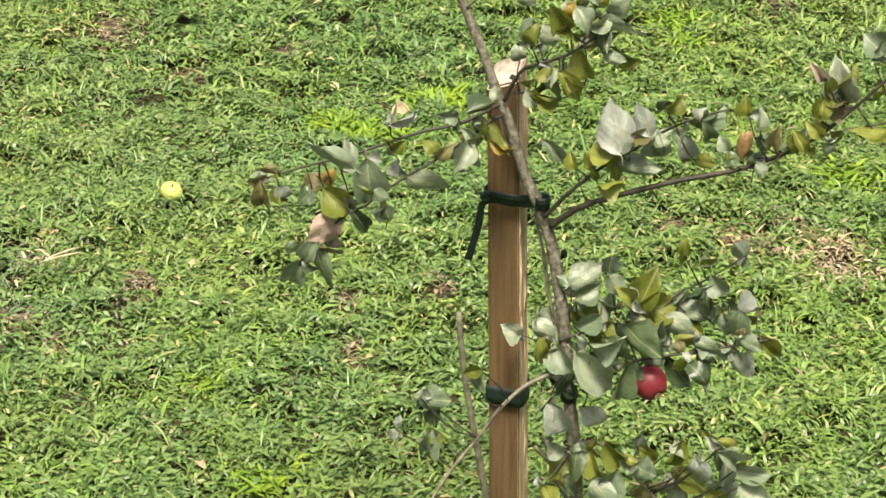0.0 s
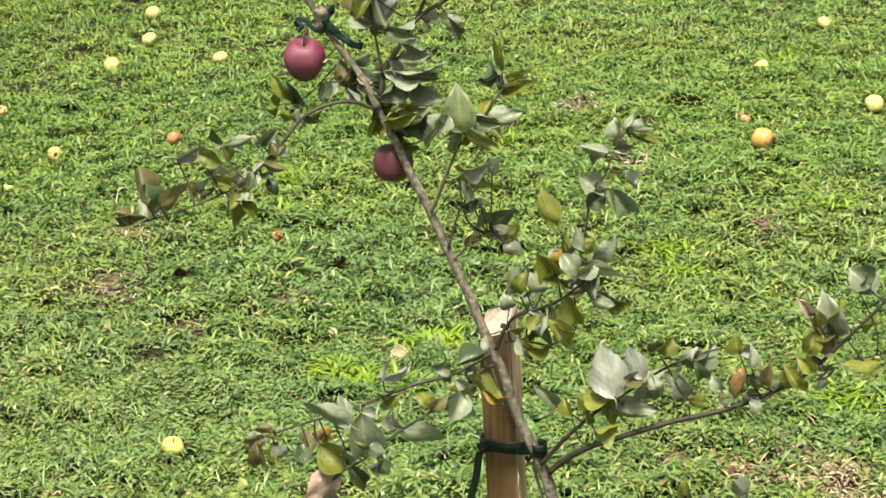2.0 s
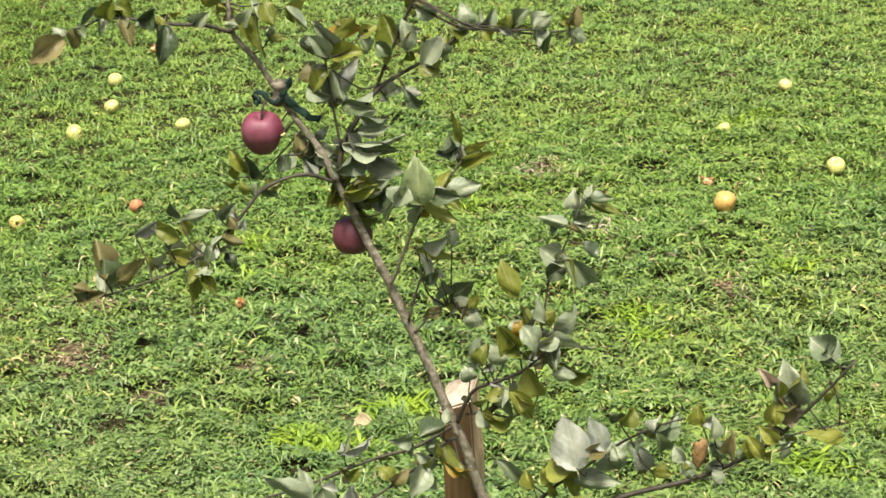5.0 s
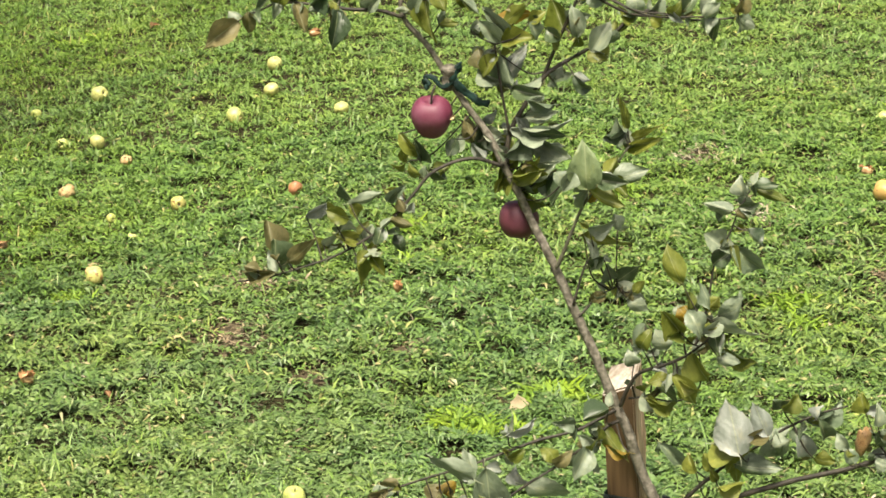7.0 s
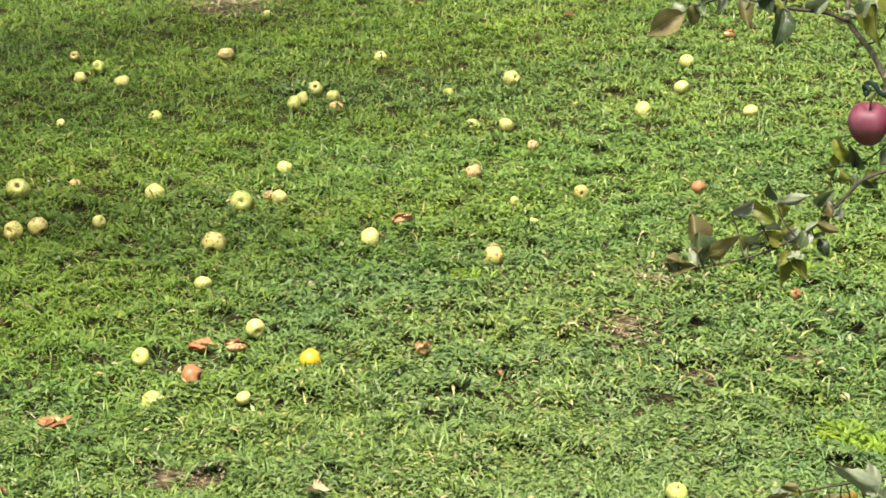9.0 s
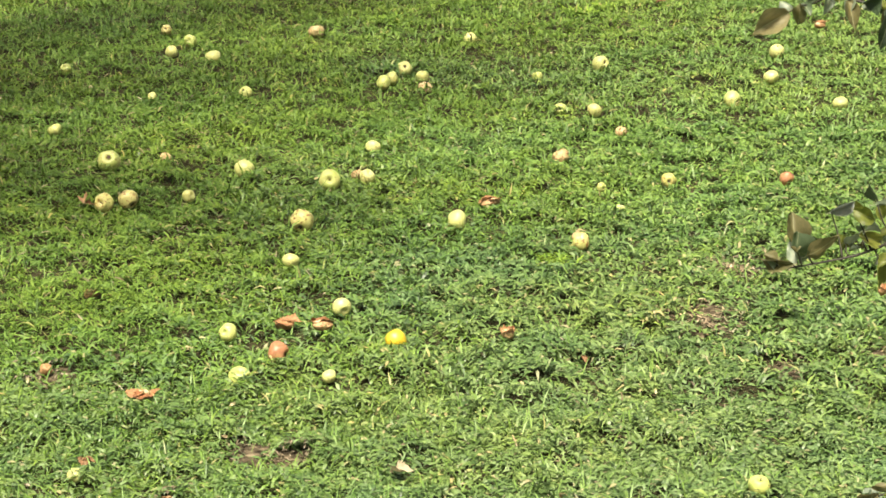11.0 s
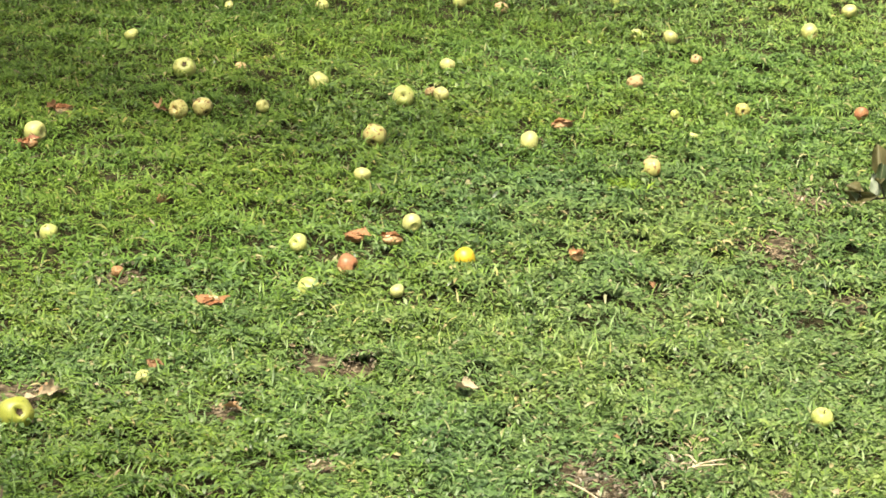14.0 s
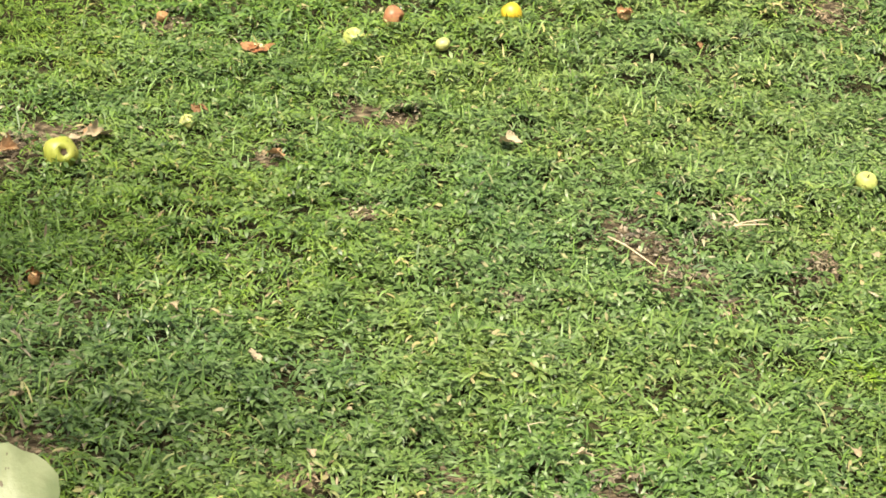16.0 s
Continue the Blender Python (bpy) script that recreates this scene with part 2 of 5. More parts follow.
WITHERED = apple_material("withered_apple", (0.36, 0.27, 0.12), (0.45, 0.36, 0.18), (0.29, 0.17, 0.07), 0.06, 0.0, 0.65)
FLESH = apple_material("browned_flesh", (0.55, 0.40, 0.22), (0.60, 0.46, 0.28), (0.36, 0.20, 0.08), 0.05, 0.0, 0.6)
PURPLE = apple_material("purple_red_apple", (0.104, 0.015, 0.036), (0.110, 0.017, 0.040), (0.165, 0.062, 0.090), 0.10, -0.12, 0.55)
DUSKY = apple_material("dusky_red_apple", (0.082, 0.017, 0.028), (0.088, 0.019, 0.031), (0.135, 0.050, 0.068), 0.08, -0.12, 0.55)
RED = apple_material("bright_red_apple", (0.105, 0.007, 0.013), (0.112, 0.008, 0.015), (0.20, 0.045, 0.05), 0.02, -0.14, 0.5)
CORE = twig_material("apple_core", (0.03, 0.02, 0.01), (0.09, 0.06, 0.03))


def timber_material(name, dark, light):
    m, tree, shader = material(name, 0.8, 0.2)
    c = tree.nodes.new("ShaderNodeTexCoord")
    stretch = tree.nodes.new("ShaderNodeMapping")
    stretch.inputs["Scale"].default_value = (1.0, 1.0, 0.05)
    tree.links.new(c.outputs["Object"], stretch.inputs[0])
    n = node(tree, "ShaderNodeTexNoise", Scale=160.0, Detail=6.0)
    tree.links.new(stretch.outputs[0], n.inputs["Vector"])
    base = ramp(tree, n.outputs["Fac"], [(0.3, dark), (0.7, light)])
    base = mix(tree, 1.0, base, ramp(tree, noise_at(tree, 7.0, 4.0), [(0.3, (0.75, 0.75, 0.78)), (0.7, (1.1, 1.08, 1.0))]), "MULTIPLY")
    tree.links.new(base, shader.inputs["Base Color"])
    relief(tree, shader, n.outputs["Fac"], 0.5, 0.002)
    return m


TIMBER = timber_material("weathered_brown_timber", (0.064, 0.040, 0.018), (0.118, 0.076, 0.036))
SPLIT = timber_material("split_timber_edge", (0.15, 0.10, 0.055), (0.56, 0.45, 0.30))
SAWN = timber_material("pale_sawn_end", (0.33, 0.28, 0.22), (0.60, 0.54, 0.46))
RIBBON = twig_material("dark_green_ribbon", (0.003, 0.006, 0.005), (0.007, 0.018, 0.014))
TEAL = twig_material("teal_green_ribbon", (0.003, 0.010, 0.008), (0.011, 0.040, 0.032))
STRAW = twig_material("dry_straw", (0.32, 0.25, 0.15), (0.55, 0.46, 0.31))


# ---- building helpers ----
def mesh_of(name, verts, faces, mat, smooth=True):
    me = bpy.data.meshes.new(name)
    me.from_pydata([tuple(v) for v in verts], [], faces)
    me.materials.append(mat)
    if smooth:
        me.polygons.foreach_set("use_smooth", [True] * len(me.polygons))
    me.update()
    return me


def part(name, me, parent, label=""):
    ob = new(name, me)
    ob.parent = parent
    if label:
        ob["label"] = label
    return ob


def catmull(points, steps):
    p = [Vector(q) for q in points]
    p = [2 * p[0] - p[1], *p, 2 * p[-1] - p[-2]]
    out = []
    for a, b, c, d in zip(p, p[1:], p[2:], p[3:]):
        for k in range(steps):
            t = k / steps
            out.append(0.5 * (2 * b + (c - a) * t + (2 * a - 5 * b + 4 * c - d) * t * t + (3 * b - a - 3 * c + d) * t ** 3))
    out.append(p[-2])
    return out


def tube(points, r0, r1, sides=8, steps=4, rough=0.12):
    """A tapered, slightly knobbly rod along a smooth line."""
    line = catmull(points, steps)
    verts, faces = [], []
    side = Vector((0.3, 1, 0.2))
    for k, p in enumerate(line):
        way = (line[min(k + 1, len(line) - 1)] - line[max(k - 1, 0)]).normalized()
        side = (side - way * side.dot(way)).normalized()
        up = way.cross(side)
        r = r0 + (r1 - r0) * k / (len(line) - 1)
        for j in range(sides):
            a = 2 * math.pi * j / sides
            q = p + side * math.cos(a) * r + up * math.sin(a) * r
            q += (q - p) * rough * noise.noise(q * 90)
            verts.append(q)
        if k:
            for j in range(sides):
                a, b = (k - 1) * sides + j, (k - 1) * sides + (j + 1) % sides
                faces.append((a, b, b + sides, a + sides))
    faces.append(tuple(range(sides))[::-1])
    faces.append(tuple(range(len(verts) - sides, len(verts))))
    return verts, faces


def leaf_mesh(name, mat, fold, curl, wave, seed, tip=1.0, stalk=0.22):
    """A pointed oval leaf of unit length and width along y, folded on its rib, bent, twisted and wavy, with its stalk."""
    verts, faces = [], []
    along, across = 15, 4
    twist = 0.5 * math.sin(2.3 * seed + 0.4)
    cup = 0.5 * math.sin(3.7 * seed)
    # the rib bends evenly; its ends stay on the y axis
    rib, y, z = [], 0.0, 0.0
    for i in range(along + 1):
        rib.append((y, z))
        bow = curl * ((i + 0.5) / along - 0.5) * 1.5
        y, z = y + math.cos(bow) / along, z - math.sin(bow) / along
    span = math.hypot(*rib[-1])
    for i in range(along + 1):
        t = i / along
        half = 0.5 * math.sin(math.pi * t ** 0.78) ** 0.78 * (1 - 0.22 * t ** 4) if 0 < t < 1 else 0.004
        for j in range(-across, across + 1):
            s = j / across
            bend = Vector((s * 0.9 + seed, t * 2.2, seed * 3))
            x = half * s * (1 + 0.20 * noise.noise(bend + Vector((7, 0, 0))))
            lift = abs(x) * fold * (1 + 0.5 * s * math.sin(seed)) + cup * x * x * 3 + wave * 0.2 * math.sin(9 * t + 2 * s + seed) * abs(s) ** 2 + 0.09 * noise.noise(bend) + 0.05 * noise.noise(bend * 3.1) * abs(s)
            turn = twist * (t - 0.25)
            x, lift = x * math.cos(turn) - lift * math.sin(turn), x * math.sin(turn) + lift * math.cos(turn)
            y = rib[i][0] / span * tip + 0.020 * math.sin(41 * t + seed) * abs(s) ** 3 - 0.05 * abs(s) ** 2
            verts.append((x + 0.09 * math.sin(2.6 * t + seed) * t, y, rib[i][1] / span + lift))
    row = 2 * across + 1
    for i in range(along):
        for j in range(row - 1):
            a = i * row + j
            faces.append((a, a + 1, a + 1 + row, a + row))
    if stalk:
        sv, sf = tube([(0, -stalk, -0.05), (0.01, -stalk * 0.5, -0.01), (0, 0.02, verts[across][2] - 0.015)], 0.013, 0.011, 5, 2, 0)
        n = len(verts)
        verts += [tuple(v) for v in sv]
        faces += [tuple(a + n for a in f) for f in sf]
    return mesh_of(name, verts, faces, mat)


def apple_mesh(name, mat, seed, squash=0.92, lumpy=0.05, sink=0.0):
    """An apple of radius 1 with a hollow at stalk (up) and eye (down)."""
    rows, sides = 15, 20
    verts, faces = [], []
    rnd = random.Random(seed)
    off = Vector((rnd.random() * 9, rnd.random() * 9, rnd.random() * 9))
    for i in range(rows + 1):
        f = math.pi * i / rows
        r = math.sin(f) * (1 + 0.10 * math.cos(f))
        z = math.cos(f) * squash
        z -= 0.40 * math.exp(-(r / 0.26) ** 2) if f < math.pi / 2 else -0.42 * math.exp(-(r / 0.26) ** 2)
        for j in range(sides):
            a = 2 * math.pi * j / sides
            v = Vector((r * math.cos(a), r * math.sin(a), z))
            v *= 1 + lumpy * noise.noise(v * 1.3 + off) * 2 + 0.02 * math.cos(5 * a) * math.sin(f) ** 2 * (1 if f > 1.6 else 0.3)
            if sink:
                v *= 1 - sink * max(0.0, noise.noise(v * 2.2 + off * 2))
            verts.append(v)
    for i in range(rows):
        for j in range(sides):
            a, b = i * sides + j, i * sides + (j + 1) % sides
            faces.append((a, a + sides, b + sides, b))
    return mesh_of(name, verts, faces, mat)


def eye_mesh(seed):
    """The withered flower end: a ring of small curled sepals."""
    verts, faces = [], []
    for k in range(5):
        a = 2 * math.pi * k / 5 + seed
        c, s = math.cos(a), math.sin(a)
        n = len(verts)
        for r, z, w in ((0.03, -0.60, 0.06), (0.15, -0.67, 0.08), (0.22, -0.76, 0.02)):
            for e in (-w, w):
                verts.append((c * r - s * e, s * r + c * e, z))
        faces += [(n, n + 1, n + 3, n + 2), (n + 2, n + 3, n + 5, n + 4)]
    n = len(verts)
    verts += [(0.18 * math.cos(t), 0.18 * math.sin(t), -0.69) for t in np.linspace(0, 2 * math.pi, 9)[:-1]] + [(0, 0, -0.6)]
    faces += [(n + k, n + (k + 1) % 8, n + 8) for k in range(8)]
    return mesh_of("eye", verts, faces, CORE)


STALK = mesh_of("stalk", *tube([(0, 0, 0.5), (0.02, 0.01, 0.72), (0.07, 0.02, 0.95)], 0.05, 0.06, 6, 3), CORE)
EYE = eye_mesh(0.4)


# ---- ground ----
def hill(x, y):
    """The lawn's gentle unevenness, in metres."""
    return 0.010 * np.sin(1.9 * x + 0.7) * np.sin(1.3 * y + 0.4) + 0.006 * np.sin(4.1 * x - 2.2 * y)


def build_ground():
    near_x, near_y = np.linspace(-5, 8, 105), np.linspace(1, 15, 113)
    far = np.geomspace(1, 600, 14)
    xs, ys = np.r_[-5 - far[::-1], near_x, 8 + far], np.r_[1 - far[::-1], near_y, 15 + far]
    gx, gy = np.meshgrid(xs, ys)
    fade = np.clip((25 - np.hypot(gx - 1, gy - 7)) / 10, 0, 1)
    gz = hill(gx, gy) * fade
    nx = len(xs)
    verts = np.stack([gx.ravel(), gy.ravel(), gz.ravel()], 1).tolist()
    faces = [(j * nx + i, j * nx + i + 1, (j + 1) * nx + i + 1, (j + 1) * nx + i) for j in range(len(ys) - 1) for i in range(nx - 1)]
    return tagged(new("ground", mesh_of("ground", verts, faces, SOIL)), "uneven brown soil under a mown lawn", "ground", kind="structure")


build_ground()

# worn places: x, y, half width
WORN = [(0.489, 5.939, 0.087), (0.972, 5.721, 0.054), (0.675, 5.538, 0.045), (0.643, 6.393, 0.042), (-0.560, 4.850, 0.044), (-1.10, 11.15, 0.20),
    (2.315, 7.472, 0.071), (2.254, 6.672, 0.055), (1.896, 4.129, 0.038), (2.452, 5.959, 0.059), (0.575, 6.470, 0.051), (0.410, 4.242, 0.029),
    (0.816, 4.118, 0.035), (0.785, 3.897, 0.039), (1.009, 4.100, 0.047), (0.158, 4.177, 0.040), (-0.665, 4.872, 0.044)]
WORN += [(-0.011, 4.380, 0.061), (0.397, 4.248, 0.053), (-1.302, 4.500, 0.076), (-1.238, 5.322, 0.051), (0.092, 4.123, 0.047), (-0.236, 3.967, 0.034),
    (-0.273, 3.237, 0.044), (0.016, 3.312, 0.049), (-0.973, 3.127, 0.057), (1.884, 4.115, 0.036), (1.972, 4.215, 0.031), (1.720, 4.285, 0.075),
    (1.885, 4.299, 0.050), (1.595, 4.386, 0.044), (-0.516, 3.164, 0.040), (-1.380, 4.396, 0.050), (0.190, 4.420, 0.038), (-0.579, 4.277, 0.032),
    (-0.823, 4.543, 0.030), (0.041, 4.257, 0.055), (0.215, 4.060, 0.035)]


def build_worn(x, y, r, seed):
    verts, faces = [(x, y, hill(x, y) + 0.003)], []
    n, rings = 32, 3
    for k in range(1, rings + 1):
        for j in range(n):
            a = 2 * math.pi * j / n
            q = r * k / rings * (1 + 1.0 * noise.noise(Vector((math.cos(a) * 2.8 + seed, math.sin(a) * 2.2, k * 0.1))))
            px, py = x + q * math.cos(a) * 1.15, y + q * math.sin(a) * 1.5
            verts.append((px, py, hill(px, py) + (0.003 if k < rings else -0.006) + 0.003 * noise.noise(Vector((px * 40, py * 40, 0)))))
    for j in range(n):
        faces.append((0, 1 + j, 1 + (j + 1) % n))
    for k in range(rings - 1):
        for j in range(n):
            a, b = 1 + k * n + j, 1 + k * n + (j + 1) % n
            faces.append((a, a + n, b + n, b))
    return tagged(new("bare_patch", mesh_of("bare_patch", verts, faces, BARE)), "worn patch of bare brown earth in lawn", "bare earth", "bare patches", "structure")


for k, (x, y, r) in enumerate(WORN):
    build_worn(x, y, r * 1.3, k * 3.7)


# ---- lawn ----
def field(seed, cell):
    """A smooth random field over the plan."""
    grid = np.random.RandomState(seed).rand(80, 80)

    def at(x, y):
        u, v = (x + 8) / cell, y / cell
        i, j = np.floor(u).astype(int), np.floor(v).astype(int)
        fu, fv = u - i, v - j
        fu, fv = fu * fu * (3 - 2 * fu), fv * fv * (3 - 2 * fv)
        i, j = i % 79, j % 79
        return (grid[i, j] * (1 - fu) + grid[i + 1, j] * fu) * (1 - fv) + (grid[i, j + 1] * (1 - fu) + grid[i + 1, j + 1] * fu) * fv

    return at


broad_at, thin_at, mound_at = field(5, 0.55), field(9, 0.085), field(3, 0.075)


def scatter(rng, count, near, far, least=0.4):
    """Places on the lawn, thinned over worn ground."""
    y = np.sqrt(rng.uniform(near ** 2, far ** 2, count))
    x = rng.uniform(-0.33, 0.53, count) * y + rng.uniform(-0.2, 0.2, count)
    keep = np.ones(count, bool)
    for wx, wy, r in WORN:
        d = np.hypot((x - wx) / 1.5, (y - wy + 0.3 * r) / 2.1) / r
        keep &= ~((d < 1.0) & (rng.rand(count) > 0.10 + 0.80 * d ** 2))
    keep &= rng.rand(count) < np.clip(1.8 * thin_at(x, y) + 0.05, least, 1)
    return x[keep], y[keep]


def blades(name, rng, x, y, length, width, rise, droop, mat, label, category, bends=3):
    """Blades that rise at an angle and bend over: two quads and a tip each, one quad and a tip, or two folded triangles where they stay far off; or oval leaves on a thin stalk."""
    n = len(x)
    a = rng.uniform(0, 2 * math.pi, n)
    c, s = np.cos(a), np.sin(a)
    z0 = hill(x, y) - 0.004 + 0.050 * mound_at(x, y) ** 2
    lean = rng.uniform(-0.6, 0.6, n)
    steps = (((0.0, 0.0), (0.5, 1.0), (1.0, 0.0)), ((0.0, 0.55), (0.5, 1.0), (1.0, 0.0)), ((0.0, 0.5), (0.38, 1.0), (0.74, 0.82), (1.0, 0.0)),
             ((0.0, 0.12), (0.42, 0.16), (0.62, 1.0), (0.84, 0.95), (1.0, 0.3)))[bends - 1]
    rows = []
    for t, wide in steps:
        ang = rise - droop * t * 0.6
        px, py, pz = x + c * length * t * np.cos(ang), y + s * length * t * np.cos(ang), z0 + length * t * np.sin(ang)
        w = width * wide / 2
        if wide:
            rows.append(np.stack([px - s * w, py + c * w, pz + lean * w], 1))
            rows.append(np.stack([px + s * w, py - c * w, pz - lean * w], 1))
        else:
            rows.append(np.stack([px, py, pz], 1))
    verts = np.stack(rows, 1)
    shape = ([[0, 2, 1], [1, 2, 3]], [[0, 1, 3, 2], [2, 3, 4]], [[0, 1, 3, 2], [2, 3, 5, 4], [4, 5, 6]],
             [[0, 1, 3, 2], [2, 3, 5, 4], [4, 5, 7, 6], [6, 7, 9, 8]])[bends - 1]
    per = sum(len(f) for f in shape)
    loops = np.concatenate([(np.arange(n) * verts.shape[1])[:, None] + np.array(f) for f in shape], 1).ravel()
    start = (np.arange(n) * per)[:, None] + np.cumsum([0] + [len(f) for f in shape])[:-1]
    me = bpy.data.meshes.new(name)
    me.vertices.add(verts.shape[1] * n)
    me.vertices.foreach_set("co", verts.ravel())
    me.loops.add(len(loops))
    me.loops.foreach_set("vertex_index", loops.astype(np.int32))
    me.polygons.add(len(shape) * n)
    me.polygons.foreach_set("loop_start", start.ravel().astype(np.int32))
    me.polygons.foreach_set("use_smooth", np.full(len(shape) * n, bends > 1))
    me.materials.append(mat)
    me.update(calc_edges=True)
    return tagged(new(name, me), label, category, kind="stuff")


def darkened_at(x, y):
    """How far the long, deep green grass, darkened to deepen the shade, replaces the matted cover, 0 to 1."""
    return np.clip(0.16 * (y - 6.2) - 0.55 * (x - 0.15) + 1.1 * (broad_at(x + 1, y + 2) - 0.5), 0, 1)


def build_lawn():
    rng = np.random.RandomState(11)
    for near, far, cover, oval, fine, grown in ((2.6, 5.3, 310000, 46000, 20000, 0.80), (5.3, 8.3, 260000, 46000, 20000, 1.08), (8.3, 13.2, 290000, 18000, 90000, 1.2)):
        kind = 3 if near < 5 else 2
        x, y = scatter(rng, cover, near, far, (0.5, 0.34)[kind - 2])
        # cool matted blades close by, warmer farther off, darkened green for shade, in drifts
        n = len(x)
        darkened = rng.rand(n) < darkened_at(x, y)
        cool = ~darkened & (rng.rand(n) < np.clip((6.9 + 0.9 * np.exp(-((x - 0.6) / 0.9) ** 2) - y) / 1.6, 0, 0.85) + 1.3 * (broad_at(x + 3, y + 1) - 0.5))
        sage = cool & (rng.rand(n) < 0.85 * np.exp(-((x - 0.35) / 0.75) ** 2 - ((y - 4.95) / 0.8) ** 2) + 0.5 * (broad_at(x + 6, y + 3) - 0.45))
        for pick, mat, slim in ((cool & ~sage, COVER, 1.05), (sage, SAGE, 1.05), (darkened, DARKENED, 0.72), (~cool & ~darkened, GRASS if near > 8 else MIDGRASS, 0.9)):
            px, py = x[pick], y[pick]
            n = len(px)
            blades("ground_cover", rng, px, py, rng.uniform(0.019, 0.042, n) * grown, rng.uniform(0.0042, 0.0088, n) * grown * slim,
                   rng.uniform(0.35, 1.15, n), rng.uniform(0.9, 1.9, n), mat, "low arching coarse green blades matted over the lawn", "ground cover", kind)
        # small oval leaves on stalks
        x, y = scatter(rng, oval, near, far, 0.4)
        k = rng.rand(len(x)) > 0.8 * darkened_at(x, y)
        x, y = x[k], y[k]
        n = len(x)
        blades("ground_cover", rng, x, y, rng.uniform(0.018, 0.034, n), rng.uniform(0.0050, 0.0092, n), rng.uniform(0.9, 1.4, n), rng.uniform(1.2, 2.2, n), COVER,
               "small oval weed leaves spreading between the grass", "ground cover", 4)
        x, y = scatter(rng, fine, near, far, 0.5)
        fineness = np.clip(broad_at(x, y) + 0.25 * (-0.3 - x) + 0.10 * (y - 6.5), 0, 1)
        k = rng.rand(len(x)) < 0.35 + fineness * 0.65
        x, y = x[k], y[k]
        darkened = rng.rand(len(x)) < darkened_at(x, y)
        for pick, mat in ((darkened, DARKENED), (~darkened, GRASS if near > 8 else MIDGRASS)):
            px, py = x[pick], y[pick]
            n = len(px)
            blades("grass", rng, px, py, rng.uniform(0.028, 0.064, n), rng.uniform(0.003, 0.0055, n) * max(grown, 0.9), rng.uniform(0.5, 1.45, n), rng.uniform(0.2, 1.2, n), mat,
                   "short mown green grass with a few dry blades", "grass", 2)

    # paler, coarser grass towards the far side
    x, y = scatter(rng, 150000, 3.0, 12.8)
    k = rng.rand(len(x)) < np.clip((x - 0.25 * y + 1.5) / 2.6, 0, 1) * (0.25 + 1.1 * broad_at(x + 2, y)) * np.where(y < 5.3, 0.3, 1.0)
    x, y = x[k], y[k]
    n = len(x)
    blades("pale_grass", rng, x, y, rng.uniform(0.024, 0.060, n), rng.uniform(0.005, 0.0095, n), rng.uniform(0.4, 1.25, n), rng.uniform(0.6, 1.7, n), BRIGHT,
           "paler yellow-green coarse grass in the open lawn", "grass", 2)
    # thinner sward outside the mown strip that the path looks over
    x, y = rng.uniform(-7, 9, 250000), rng.uniform(-3, 14, 250000)
    k = (x < -0.32 * y - 0.1) | (x > 0.52 * y + 0.1) | (y < 2.7)
    x, y = x[k], y[k]
    n = len(x)
    blades("grass", rng, x, y, rng.uniform(0.05, 0.10, n), rng.uniform(0.012, 0.024, n), rng.uniform(0.2, 1.0, n), rng.uniform(0.3, 1.4, n), MIDGRASS,
           "short mown green grass with a few dry blades", "grass", 1)
    # withered blades and thatch, in drifts
    x, y = scatter(rng, 66000, 2.6, 12.5)
    k = rng.rand(len(x)) < np.clip(0.7 * (broad_at(y - 3, x + 4) - 0.35), 0.02, 1) + 0.65 * np.clip(x - 0.22 * y + 0.3, 0, 1) * broad_at(x, y + 5)
    x, y = x[k], y[k]
    for px, py, wide, m in ((1.87, 4.10, 0.075, 300), (1.82, 4.27, 0.09, 160), (0.22, 4.45, 0.06, 120), (-1.08, 3.35, 0.12, 220), (-0.95, 3.8, 0.20, 260), (-1.95, 8.25, 0.28, 520), (-1.75, 7.35, 0.25, 420), (-1.15, 6.6, 0.20, 240), (-1.45, 6.2, 0.14, 120), (-1.40, 4.36, 0.06, 90), (2.25, 6.7, 0.12, 200), (2.32, 7.47, 0.12, 220), (2.45, 5.95, 0.12, 160)):
        x, y = np.r_[x, px + rng.normal(0, wide, m)], np.r_[y, py + rng.normal(0, wide * 1.2, m)]
    long = np.full(len(x), 1.0)
    for wx, wy, r in WORN:
        m = int(1500 * r)
        x, y = np.r_[x, wx + rng.normal(0, 0.75 * r, m)], np.r_[y, wy + rng.normal(0, 0.95 * r, m)]
        long = np.r_[long, np.full(m, 0.55)]
    n = len(x)
    blades("dry_thatch", rng, x, y, rng.uniform(0.016, 0.050, n) * long, rng.uniform(0.002, 0.0055, n), rng.uniform(0.1, 0.8, n), rng.uniform(0.3, 1.4, n), THATCH,
           "withered tan and brown blades caught in the lawn", "dry grass", 3)
    # bleached dry places
    x, y = np.zeros(0), np.zeros(0)
    for px, py, wide, m in ((1.875, 4.08, 0.046, 330), (1.83, 4.26, 0.07, 70), (0.22, 4.47, 0.05, 70), (2.25, 6.69, 0.07, 130), (2.32, 7.48, 0.08, 200), (2.62, 5.9, 0.10, 90), (0.66, 6.40, 0.08, 60), (-1.10, 11.15, 0.16, 420), (0.48, 5.95, 0.07, 60)):
        x, y = np.r_[x, px + rng.normal(0, wide, m)], np.r_[y, py + rng.normal(0, wide * 1.3, m)]
    n = len(x)
    blades("dry_thatch", rng, x, y, rng.uniform(0.016, 0.042, n), rng.uniform(0.003, 0.007, n), rng.uniform(0.3, 1.0, n), rng.uniform(0.3, 1.6, n), STRAWY,
           "bleached straw-coloured blades over a worn place", "dry grass", 3)
    # crumbled dead leaves round the worn places
    x, y = scatter(rng, 2500, 2.6, 12.5)
